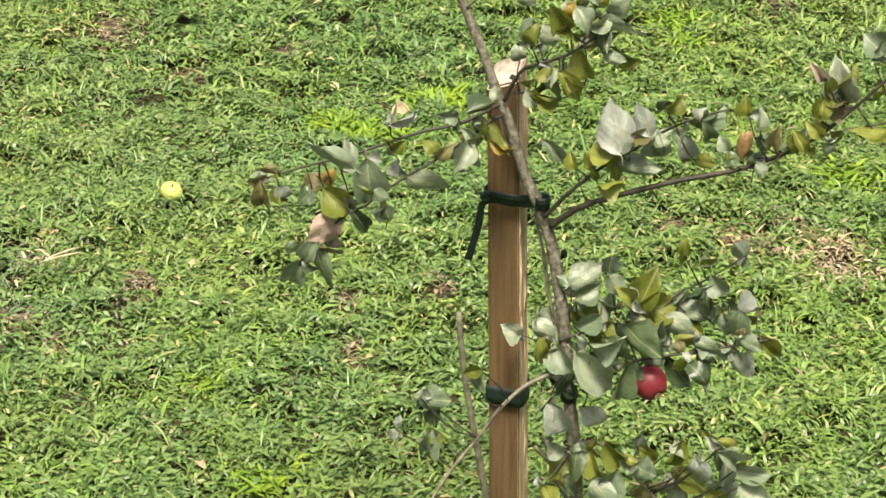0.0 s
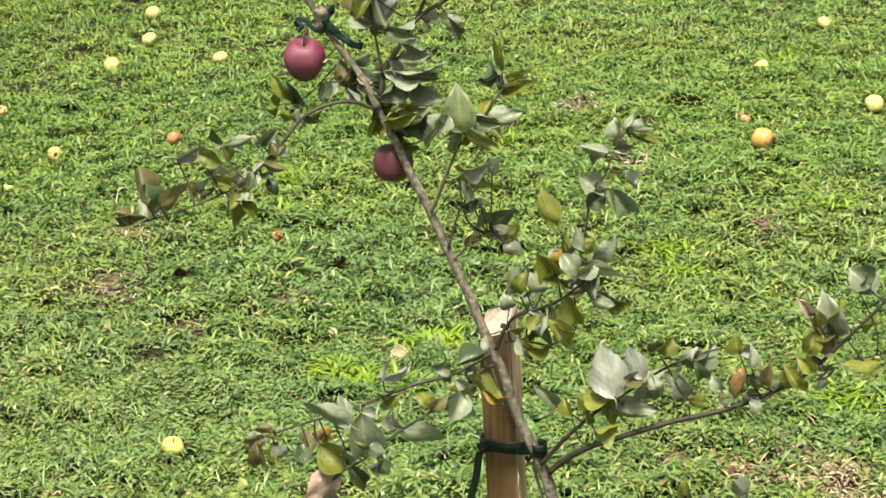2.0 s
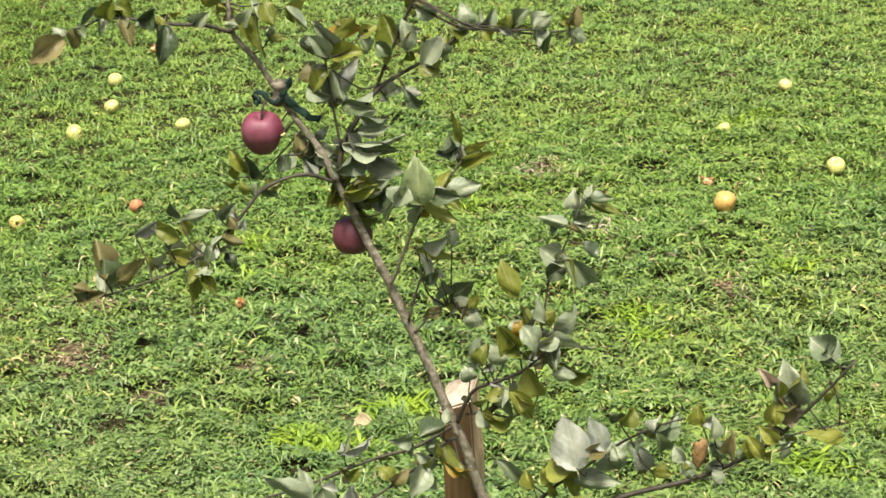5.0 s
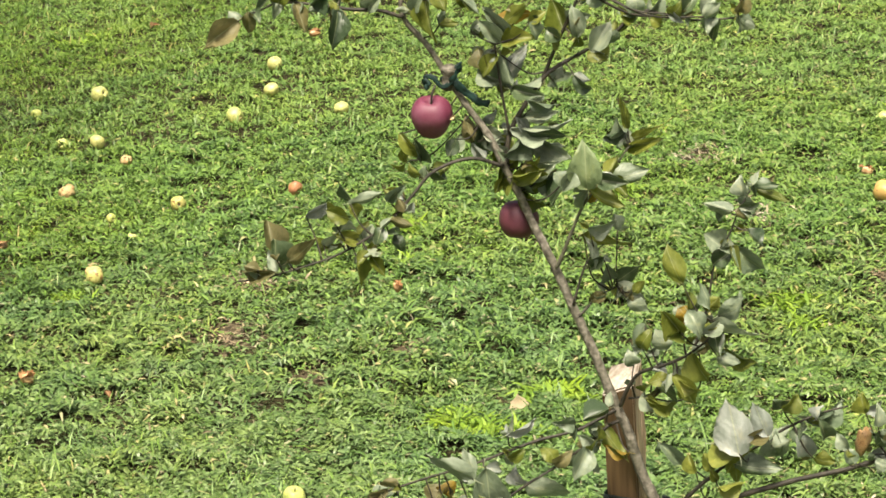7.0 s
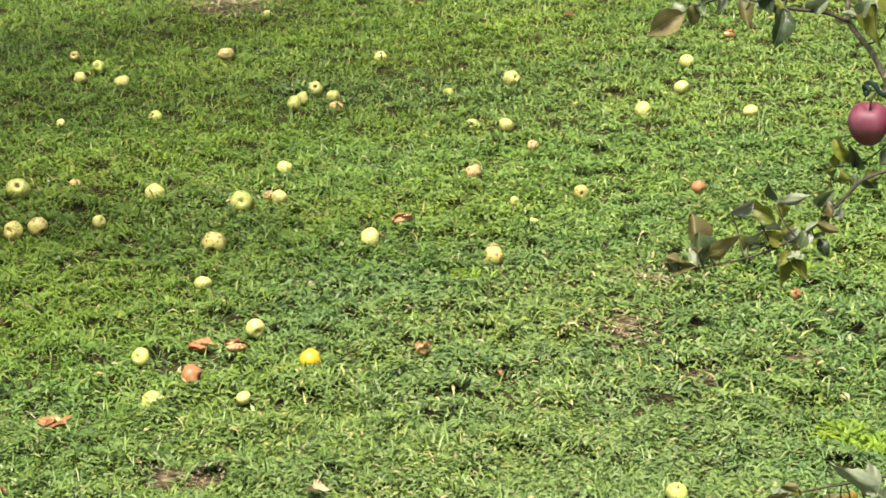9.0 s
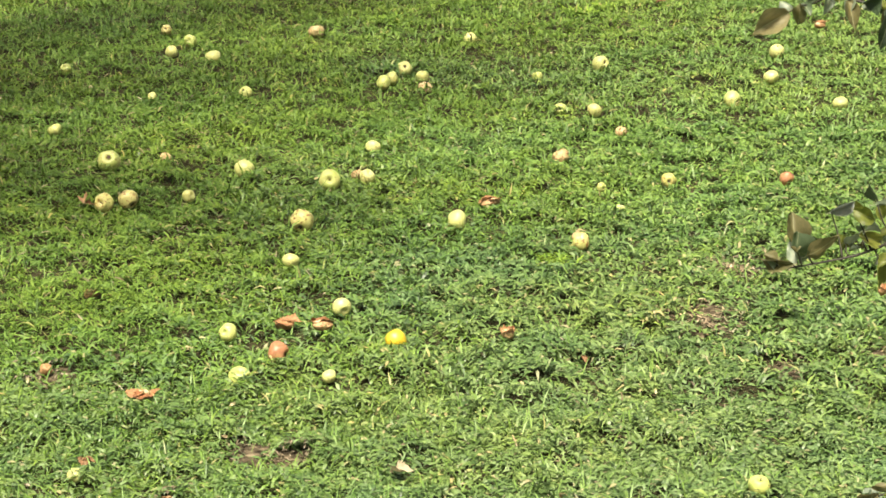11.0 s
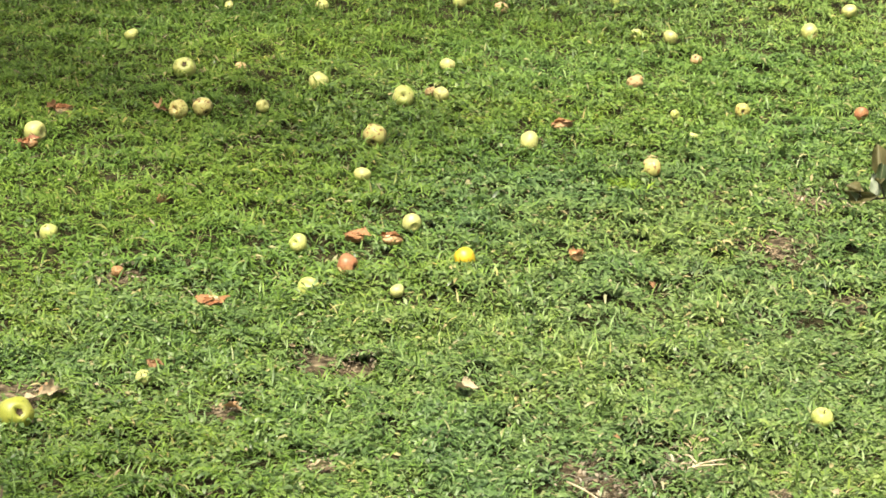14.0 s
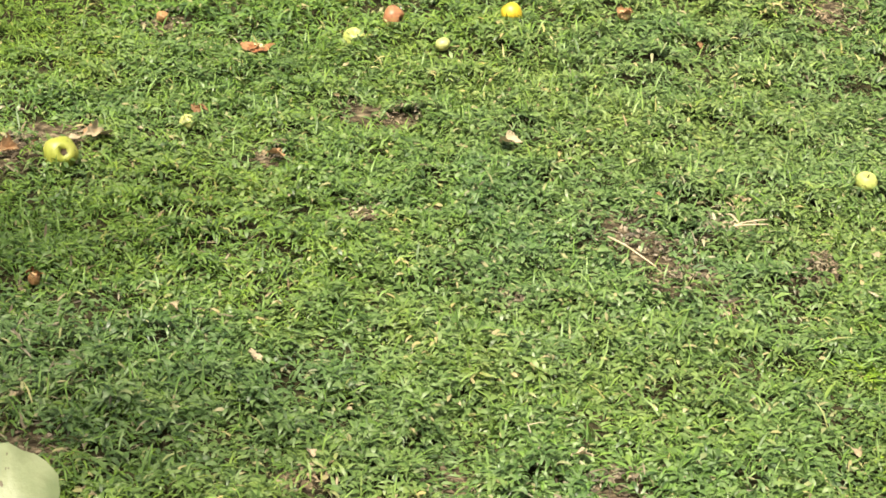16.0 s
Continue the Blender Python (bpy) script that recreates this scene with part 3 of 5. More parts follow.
    for wx, wy, r in WORN:
        m = int(1500 * r)
        x, y = np.r_[x, wx + rng.normal(0, 0.8 * r, m)], np.r_[y, wy + rng.normal(0, 1.0 * r, m)]
    n = len(x)
    blades("leaf_litter", rng, x, y, rng.uniform(0.008, 0.022, n), rng.uniform(0.004, 0.010, n), rng.uniform(0.1, 0.9, n), rng.uniform(0.2, 1.6, n), CRUMB,
           "crumbled brown dead leaves scattered over the lawn", "leaf litter", 2)


build_lawn()

# ---- young apple tree: local x to the side, y away, z up ----
SPOT = pose(0.75, 2.72, 0, 0, 0, -13.4)
apple_tree = tagged(new("apple_tree"), "young leaning apple tree tied to a wooden stake", "apple tree")
apple_tree.matrix_world = SPOT
shapes = random.Random(21)
LEAVES = [leaf_mesh("leaf", LEAF[0], *v) for v in ((0.2, 0.4, 0.12, 0.3), (0.15, 0.6, 0.15, 1.9), (0.3, 0.3, 0.12, 3.1), (0.12, 0.8, 0.2, 4.4), (0.6, 0.6, 0.3, 5.2), (-0.35, 0.8, 0.3, 0.9), (0.6, 1.3, 0.3, 6.0), (0.5, -0.7, 0.35, 7.3), (-0.5, 0.5, 0.3, 8.1), (0.25, 1.5, 0.4, 9.4), (0.8, 0.9, 0.4, 10.7), (0.5, 0.9, 0.5, 12.1))]


LINES = {}
lesser = random.Random(4)


def branch(name, r0, r1, points, grey=False):
    mat = BARK if name == "trunk" else GREYTWIG if grey else TWIG
    slim = 1.0 if name == "trunk" else 0.85
    ob = part(name, mesh_of(name, *tube(points, r0 * slim, r1 * slim, 12 if name == "trunk" else 7, 5, 0.2), mat), apple_tree)
    LINES[ob] = catmull(points, 8)
    return ob


def leaf_pose(x, y, z, angle, length, width, pitch, roll):
    a = radians(angle)
    way = Vector((math.cos(a), math.tan(pitch), math.sin(a))).normalized()
    face = Vector((0, -1, 0))
    face = (face - way * face.dot(way)).normalized()
    across = way.cross(face)
    c, s = math.cos(roll), math.sin(roll)
    across, face = across * c + face * s, face * c - across * s
    m = Matrix((across * width / max(c, 0.5), way * length / math.cos(pitch) , face * length)).transposed().to_4x4()
    m.translation = (x, y, z)
    return m


def one_leaf(on, mesh, mat, m):
    ob = part("leaf", mesh, on)
    ob.matrix_local = m
    ob.material_slots[0].link = "OBJECT"
    ob.material_slots[0].material = mat


def grow_leaves(on, rows):
    """Leaves on one branch: foot, angle in degrees, length, width and look; a spur joins each foot to the wood, with smaller leaves on it."""
    for x, y, z, angle, length, width, look_no in rows:
        one_leaf(on, shapes.choice(LEAVES[:4] if look_no == 6 or length > 0.044 else LEAVES), LEAF[look_no],
                 leaf_pose(x, y, z, angle, length, width, *((0.1, 0.4) if look_no == 5 else (shapes.uniform(0.2, 0.5), shapes.uniform(-0.2, 0.2)) if look_no == 7 else (shapes.uniform(-0.4, 0.4), shapes.uniform(-0.45, 0.45)))))
        foot = Vector((x, y, z))
        # a small leaf beside the large one
        if lesser.random() < 0.6:
            size = lesser.uniform(0.013, 0.026)
            one_leaf(on, lesser.choice(LEAVES), LEAF[lesser.choice((0, 0, 1, 1, 7, 7))],
                     leaf_pose(x, y + lesser.uniform(0.0, 0.01), z, lesser.uniform(-180, 180), size, size * lesser.uniform(0.4, 0.7), lesser.uniform(-0.7, 0.7), lesser.uniform(-0.9, 0.9)))
        near = min(LINES[on], key=lambda q: (q - foot).length)
        far = (near - foot).length
        if 0.006 < far < 0.12:
            sag = Vector((0, 0, -0.12 * far)) + Vector((shapes.uniform(-1, 1), shapes.uniform(-1, 1), shapes.uniform(-1, 1))) * 0.1 * far
            part("twig", mesh_of("twig", *tube([near, near.lerp(foot, 0.5) + sag, foot], 0.0013, 0.0008, 6, 4, 0.3), TWIG), on)
        elif 0.12 <= far < 0.2:
            part("twig", mesh_of("twig", *tube([near, near.lerp(foot, 0.5) + Vector((0, 0, -0.12 * far)), foot], 0.002, 0.001, 6, 4, 0.3), TWIG), on)
        for _ in range(shapes.choice((0, 1, 1, 1, 2))):
            at = near.lerp(foot, shapes.uniform(0.35, 1.0)) if far < 0.12 else foot
            one_leaf(on, shapes.choice(LEAVES), LEAF[shapes.choice((0, 0, 0, 1, 1, 3, 2, 0))],
                     leaf_pose(at.x, at.y + shapes.uniform(0.0, 0.02), at.z, angle + shapes.uniform(-130, 130), length * shapes.uniform(0.35, 0.75), width * shapes.uniform(0.4, 0.8),
                               shapes.uniform(-0.9, 0.9), shapes.uniform(-1.0, 1.0)))


trunk = branch('trunk', 0.0103, 0.0029, [
    (0.158, 0.000, -0.030), (0.145, 0.000, 0.055), (0.132, 0.000, 0.343), (0.123, 0.000, 0.446), (0.114, 0.000, 0.518),
    (0.106, 0.000, 0.597), (0.095, 0.000, 0.675), (0.083, 0.000, 0.734), (0.069, 0.000, 0.780), (0.053, 0.000, 0.817),
    (0.036, 0.000, 0.858), (0.020, 0.000, 0.913), (0.001, 0.000, 0.958), (-0.019, 0.003, 1.013), (-0.047, 0.006, 1.080),
    (-0.073, 0.009, 1.143), (-0.098, 0.012, 1.196), (-0.113, 0.015, 1.232), (-0.132, 0.018, 1.270), (-0.153, 0.022, 1.315),
    (-0.178, 0.025, 1.352), (-0.200, 0.028, 1.385), (-0.229, 0.031, 1.435), (-0.259, 0.034, 1.472), (-0.263, 0.037, 1.511),
    (-0.268, 0.040, 1.561)])
upper_left = branch('branch', 0.0036, 0.0014, [
    (-0.260, 0.030, 1.474), (-0.290, 0.024, 1.485), (-0.329, 0.018, 1.489), (-0.367, 0.012, 1.497), (-0.416, 0.006, 1.502),
    (-0.442, 0.000, 1.493)])
mid_left = branch('branch', 0.0033, 0.0011, [
    (-0.136, 0.010, 1.278), (-0.168, 0.003, 1.291), (-0.197, -0.004, 1.290), (-0.230, -0.011, 1.276), (-0.256, -0.018, 1.247),
    (-0.286, -0.025, 1.216), (-0.316, -0.032, 1.196), (-0.352, -0.039, 1.178), (-0.396, -0.046, 1.165), (-0.450, -0.053, 1.152),
    (-0.483, -0.060, 1.151)])
upper_right = branch('branch', 0.0044, 0.0015, [
    (-0.133, 0.020, 1.270), (-0.127, 0.023, 1.317), (-0.108, 0.025, 1.353), (-0.083, 0.028, 1.389), (-0.065, 0.031, 1.403),
    (-0.028, 0.034, 1.423), (0.009, 0.036, 1.444), (0.038, 0.039, 1.468), (0.054, 0.042, 1.472), (0.080, 0.045, 1.465),
    (0.116, 0.047, 1.457), (0.167, 0.050, 1.458)])
upper_right_fork = branch('branch', 0.0029, 0.0018, [
    (-0.083, 0.030, 1.388), (-0.066, 0.024, 1.428), (-0.053, 0.018, 1.458), (-0.036, 0.012, 1.495), (-0.027, 0.006, 1.517),
    (-0.020, 0.000, 1.553)])
upper_spur = branch('branch', 0.0022, 0.0014, [
    (-0.127, 0.020, 1.318), (-0.136, 0.020, 1.379), (-0.140, 0.020, 1.409), (-0.143, 0.020, 1.438)])
centre_spur = branch('branch', 0.0033, 0.0014, [
    (-0.070, 0.000, 1.142), (-0.062, -0.005, 1.160), (-0.051, -0.010, 1.189), (-0.034, -0.015, 1.229), (-0.021, -0.020, 1.248),
    (0.005, -0.025, 1.280), (0.027, -0.030, 1.313)], True)
low_spur = branch('branch', 0.0022, 0.0011, [
    (-0.042, 0.000, 1.074), (-0.030, 0.010, 1.083), (-0.017, 0.020, 1.094), (0.010, 0.030, 1.105)])
branch('branch', 0.0022, 0.0011, [
    (-0.049, 0.000, 1.090), (-0.035, 0.010, 1.133), (-0.023, 0.020, 1.152), (-0.002, 0.030, 1.168)])
stake_spur = branch('branch', 0.0037, 0.0015, [
    (0.011, -0.010, 0.950), (0.020, -0.017, 0.976), (0.036, -0.023, 1.001), (0.065, -0.030, 1.013), (0.095, -0.037, 1.028),
    (0.124, -0.043, 1.052), (0.147, -0.050, 1.075)])
stake_spur_up = branch('branch', 0.0022, 0.0011, [
    (0.106, -0.030, 1.033), (0.119, -0.022, 1.064), (0.128, -0.013, 1.100), (0.138, -0.005, 1.151), (0.158, 0.003, 1.186),
    (0.170, 0.012, 1.214), (0.189, 0.020, 1.242)])
stake_twig = branch('branch', 0.0019, 0.0011, [
    (0.022, -0.010, 0.961), (0.047, -0.007, 0.961), (0.080, -0.003, 0.953), (0.111, 0.000, 0.959)])
right_limb = branch('branch', 0.0057, 0.0021, [
    (0.079, -0.010, 0.772), (0.097, -0.019, 0.791), (0.123, -0.028, 0.811), (0.170, -0.037, 0.831), (0.243, -0.046, 0.856),
    (0.316, -0.055, 0.876), (0.379, -0.064, 0.905), (0.420, -0.073, 0.934), (0.452, -0.082, 0.969), (0.480, -0.091, 1.002),
    (0.520, -0.100, 1.050)])
right_limb_up = branch('branch', 0.0038, 0.0015, [
    (0.069, -0.010, 0.784), (0.096, -0.014, 0.817), (0.125, -0.019, 0.847), (0.150, -0.023, 0.869), (0.190, -0.027, 0.896),
    (0.226, -0.031, 0.922), (0.272, -0.036, 0.945), (0.308, -0.040, 0.956)])
right_twig = branch('branch', 0.0019, 0.0011, [
    (0.380, -0.060, 0.903), (0.413, -0.070, 0.927), (0.447, -0.080, 0.944), (0.510, -0.090, 0.961)])
left_limb = branch('branch', 0.0030, 0.0015, [
    (0.008, -0.020, 0.933), (-0.007, -0.026, 0.928), (-0.028, -0.031, 0.909), (-0.064, -0.037, 0.886), (-0.088, -0.043, 0.871),
    (-0.116, -0.049, 0.856), (-0.138, -0.054, 0.842), (-0.168, -0.060, 0.819)])
left_limb_up = branch('branch', 0.0030, 0.0015, [
    (0.004, -0.020, 0.949), (-0.028, -0.024, 0.932), (-0.054, -0.028, 0.922), (-0.102, -0.031, 0.911), (-0.162, -0.035, 0.890),
    (-0.199, -0.039, 0.878), (-0.244, -0.043, 0.867), (-0.296, -0.046, 0.851), (-0.315, -0.050, 0.842)])
left_twig = branch('branch', 0.0019, 0.0015, [
    (-0.168, -0.060, 0.819), (-0.198, -0.060, 0.802), (-0.227, -0.060, 0.775), (-0.245, -0.060, 0.758), (-0.259, -0.060, 0.729)])
low_right = branch('branch', 0.0035, 0.0012, [
    (0.109, -0.010, 0.567), (0.146, -0.017, 0.567), (0.184, -0.023, 0.574), (0.245, -0.030, 0.589), (0.298, -0.037, 0.602),
    (0.343, -0.043, 0.615), (0.389, -0.050, 0.628)])
low_right_up = branch('branch', 0.0027, 0.0012, [
    (0.105, -0.010, 0.602), (0.152, -0.004, 0.618), (0.222, 0.002, 0.634), (0.260, 0.008, 0.666), (0.305, 0.014, 0.690),
    (0.352, 0.020, 0.721)])
front_left = branch('branch', 0.0039, 0.0023, [
    (0.106, -0.030, 0.564), (0.074, -0.046, 0.560), (0.043, -0.061, 0.548), (0.012, -0.077, 0.521), (-0.018, -0.093, 0.483),
    (-0.048, -0.109, 0.449), (-0.071, -0.124, 0.417), (-0.093, -0.140, 0.377)], True)
base_right = branch('branch', 0.0032, 0.0024, [
    (0.124, -0.010, 0.433), (0.151, -0.014, 0.444), (0.177, -0.018, 0.428), (0.218, -0.022, 0.387), (0.247, -0.026, 0.353),
    (0.270, -0.030, 0.310)], True)
branch('branch', 0.0027, 0.0020, [
    (0.059, 0.020, 0.771), (0.068, 0.018, 0.735), (0.076, 0.016, 0.702), (0.082, 0.014, 0.660), (0.091, 0.012, 0.622),
    (0.107, 0.010, 0.584)], True)
branch('branch', 0.0023, 0.0017, [
    (0.059, 0.000, 0.791), (0.072, 0.003, 0.750), (0.083, 0.005, 0.719), (0.097, 0.007, 0.663), (0.106, 0.010, 0.593)], True)
branch('branch', 0.0019, 0.0016, [
    (0.062, 0.010, 0.767), (0.069, 0.011, 0.729), (0.074, 0.013, 0.695), (0.080, 0.014, 0.660), (0.095, 0.015, 0.590)], True)
branch('branch', 0.0045, 0.0033, [
    (0.128, 0.030, 0.280), (0.117, 0.040, 0.331), (0.101, 0.050, 0.363), (0.072, 0.060, 0.394)], True)
grow_leaves(upper_left, [
    (-0.470, -0.003, 1.481, -145, 0.055, 0.032, 2), (-0.454, -0.010, 1.493, -94, 0.029, 0.018, 2), (-0.395, 0.005, 1.499, -72, 0.038, 0.018, 2),
    (-0.341, -0.007, 1.492, -102, 0.050, 0.027, 3), (-0.372, -0.012, 1.501, 38, 0.028, 0.021, 3), (-0.422, 0.005, 1.514, -133, 0.034, 0.014, 3),
    (-0.404, 0.031, 1.513, -36, 0.026, 0.022, 1), (-0.340, 0.025, 1.501, -142, 0.029, 0.017, 3), (-0.305, 0.023, 1.489, 43, 0.026, 0.020, 0),
    (-0.415, -0.004, 1.505, 66, 0.031, 0.024, 1)])
grow_leaves(trunk, [
    (-0.229, 0.022, 1.498, -78, 0.056, 0.020, 1), (-0.212, 0.009, 1.468, -2, 0.025, 0.011, 1), (-0.188, 0.004, 1.508, -47, 0.040, 0.016, 0),
    (-0.216, 0.000, 1.516, -66, 0.032, 0.023, 1), (-0.246, 0.006, 1.487, 58, 0.029, 0.019, 0), (-0.276, 0.041, 1.511, 132, 0.030, 0.026, 1),
    (-0.139, 0.036, 1.312, 157, 0.031, 0.018, 0), (-0.161, 0.035, 1.331, -97, 0.045, 0.018, 3), (-0.141, 0.035, 1.255, 78, 0.065, 0.019, 1),
    (-0.122, 0.005, 1.266, 19, 0.043, 0.022, 1), (-0.132, 0.010, 1.292, 44, 0.042, 0.023, 0), (-0.116, 0.026, 1.249, -45, 0.050, 0.021, 1)])
grow_leaves(trunk, [
    (-0.105, 0.032, 1.240, 17, 0.035, 0.021, 1), (-0.126, 0.038, 1.277, -113, 0.041, 0.018, 1)])
grow_leaves(trunk, [
    (-0.083, 0.049, 1.257, -56, 0.038, 0.019, 3), (-0.057, 0.009, 1.256, -120, 0.039, 0.016, 3), (-0.097, 0.035, 1.258, 39, 0.041, 0.025, 0),
    (-0.107, 0.039, 1.284, 67, 0.031, 0.022, 0), (-0.176, 0.030, 1.307, 104, 0.039, 0.022, 2), (-0.197, 0.014, 1.315, -118, 0.025, 0.017, 3),
    (-0.270, 0.029, 1.320, -43, 0.043, 0.019, 1), (-0.251, 0.009, 1.318, -77, 0.035, 0.013, 3), (-0.267, 0.052, 1.277, 96, 0.023, 0.013, 1)])
grow_leaves(upper_spur, [
    (-0.143, 0.038, 1.465, 9, 0.054, 0.016, 5), (-0.134, 0.022, 1.441, 7, 0.047, 0.024, 1), (-0.161, 0.010, 1.470, -47, 0.041, 0.020, 0),
    (-0.174, 0.040, 1.453, -11, 0.022, 0.014, 3), (-0.136, 0.024, 1.389, 49, 0.057, 0.025, 7), (-0.141, 0.039, 1.381, 40, 0.044, 0.020, 7),
    (-0.155, 0.037, 1.479, -51, 0.044, 0.019, 0), (-0.142, 0.020, 1.423, -118, 0.033, 0.022, 1), (-0.104, 0.016, 1.489, -140, 0.038, 0.016, 1),
    (-0.164, 0.025, 1.430, -66, 0.033, 0.022, 2), (-0.097, 0.017, 1.466, 32, 0.026, 0.017, 1)])
grow_leaves(upper_right, [
    (-0.101, 0.013, 1.365, -11, 0.038, 0.019, 0), (-0.124, 0.020, 1.326, 6, 0.081, 0.017, 0), (-0.092, 0.046, 1.304, -27, 0.053, 0.029, 0),
    (-0.102, 0.007, 1.325, -7, 0.052, 0.019, 3), (-0.042, 0.007, 1.397, -38, 0.031, 0.016, 3), (-0.068, 0.036, 1.384, 14, 0.028, 0.012, 0),
    (-0.019, 0.019, 1.426, 55, 0.045, 0.027, 0), (0.017, 0.032, 1.446, -145, 0.020, 0.016, 0), (0.039, 0.029, 1.468, 101, 0.034, 0.023, 0),
    (0.057, 0.022, 1.465, -35, 0.017, 0.017, 1), (0.058, 0.055, 1.466, 54, 0.031, 0.023, 0), (0.139, 0.015, 1.464, -97, 0.031, 0.022, 3)])
grow_leaves(upper_right, [
    (0.169, 0.026, 1.464, -40, 0.030, 0.019, 0), (0.168, 0.015, 1.474, 66, 0.027, 0.023, 2)])
grow_leaves(upper_right_fork, [
    (-0.055, 0.027, 1.452, 110, 0.043, 0.030, 1), (-0.037, 0.009, 1.448, 103, 0.041, 0.023, 0), (-0.025, 0.013, 1.501, -16, 0.029, 0.023, 0),
    (-0.047, 0.032, 1.462, 25, 0.032, 0.022, 0), (-0.058, 0.011, 1.445, 151, 0.024, 0.019, 3), (-0.032, 0.023, 1.492, 53, 0.031, 0.026, 1),
    (0.098, 0.040, 1.467, 49, 0.033, 0.019, 3), (0.124, 0.000, 1.470, 44, 0.030, 0.019, 0), (0.081, -0.002, 1.476, 50, 0.023, 0.019, 1),
    (-0.122, 0.006, 1.381, -11, 0.044, 0.019, 3), (-0.109, 0.033, 1.338, 3, 0.048, 0.018, 0), (-0.135, 0.026, 1.422, -71, 0.040, 0.022, 0)])
grow_leaves(centre_spur, [
    (-0.028, -0.053, 1.263, 92, 0.064, 0.044, 6), (0.004, -0.048, 1.273, 15, 0.051, 0.027, 0), (-0.025, -0.056, 1.260, -22, 0.050, 0.020, 1),
    (-0.003, -0.042, 1.277, 55, 0.028, 0.019, 1), (-0.045, -0.063, 1.286, -125, 0.028, 0.023, 0), (0.024, -0.030, 1.334, 100, 0.048, 0.013, 1),
    (0.028, -0.020, 1.321, 27, 0.062, 0.017, 1), (0.024, -0.017, 1.305, 19, 0.051, 0.017, 1), (0.020, -0.028, 1.330, -158, 0.031, 0.019, 3),
    (0.010, -0.017, 1.330, -44, 0.036, 0.019, 0), (-0.017, -0.064, 1.278, -7, 0.043, 0.021, 3), (-0.053, -0.051, 1.272, 146, 0.021, 0.021, 0)])
grow_leaves(centre_spur, [
    (-0.032, -0.017, 1.239, 44, 0.026, 0.019, 5)])
grow_leaves(low_spur, [
    (-0.033, 0.034, 1.176, -9, 0.064, 0.030, 1), (-0.026, 0.016, 1.188, 20, 0.041, 0.019, 0), (0.010, 0.042, 1.109, 37, 0.038, 0.027, 3),
    (0.006, 0.026, 1.119, 117, 0.024, 0.019, 0), (0.014, 0.036, 1.107, -31, 0.040, 0.019, 0), (0.024, 0.010, 1.092, -25, 0.030, 0.019, 0),
    (-0.008, 0.005, 1.153, -135, 0.027, 0.016, 3), (-0.006, 0.017, 1.098, -154, 0.025, 0.015, 2), (0.031, 0.002, 1.106, 45, 0.021, 0.016, 1),
    (0.011, 0.014, 1.188, 98, 0.023, 0.015, 0)])
grow_leaves(stake_spur, [
    (0.044, -0.017, 1.065, -103, 0.044, 0.027, 0), (0.039, -0.048, 1.045, 63, 0.034, 0.020, 1), (0.090, -0.065, 1.140, 112, 0.052, 0.024, 1),
    (0.086, -0.063, 1.072, 125, 0.040, 0.033, 1), (0.098, -0.057, 1.096, -66, 0.040, 0.025, 0), (0.122, -0.026, 1.089, 43, 0.027, 0.023, 1),
    (0.131, -0.047, 1.080, -13, 0.061, 0.031, 0), (0.138, -0.050, 1.089, 40, 0.040, 0.028, 0), (0.116, -0.060, 1.070, 25, 0.034, 0.019, 0),
    (0.151, -0.016, 1.030, -26, 0.047, 0.018, 1), (0.105, -0.044, 1.034, -61, 0.045, 0.032, 1), (0.137, -0.055, 1.033, -22, 0.033, 0.018, 0)])
grow_leaves(stake_spur, [
    (0.078, -0.062, 1.010, -57, 0.052, 0.023, 1), (0.085, -0.062, 1.002, -19, 0.032, 0.019, 1)])
grow_leaves(stake_twig, [
    (0.046, -0.038, 0.971, -14, 0.043, 0.016, 1),
    (0.064, -0.043, 0.996, -52, 0.036, 0.022, 3), (0.029, -0.020, 1.012, 106, 0.025, 0.021, 0), (0.073, -0.033, 1.039, 123, 0.033, 0.026, 0),
    (0.090, 0.005, 1.080, -53, 0.030, 0.025, 5), (0.072, -0.039, 1.002, -157, 0.028, 0.019, 1), (0.111, -0.019, 1.048, -37, 0.027, 0.025, 2)])
grow_leaves(stake_spur_up, [
    (0.177, 0.014, 1.231, 105, 0.027, 0.019, 0), (0.187, -0.005, 1.248, 5, 0.034, 0.015, 0), (0.193, 0.024, 1.237, -23, 0.049, 0.015, 1),
    (0.169, -0.001, 1.218, 6, 0.027, 0.018, 3), (0.157, -0.013, 1.218, 167, 0.037, 0.017, 0), (0.179, -0.004, 1.188, -47, 0.029, 0.019, 3),
    (0.159, -0.023, 1.171, -41, 0.055, 0.028, 0), (0.146, -0.004, 1.166, 140, 0.031, 0.031, 0), (0.134, -0.013, 1.146, 34, 0.029, 0.023, 3),
    (0.155, 0.019, 1.151, 80, 0.023, 0.022, 0), (0.199, 0.017, 1.246, 31, 0.021, 0.013, 2)])
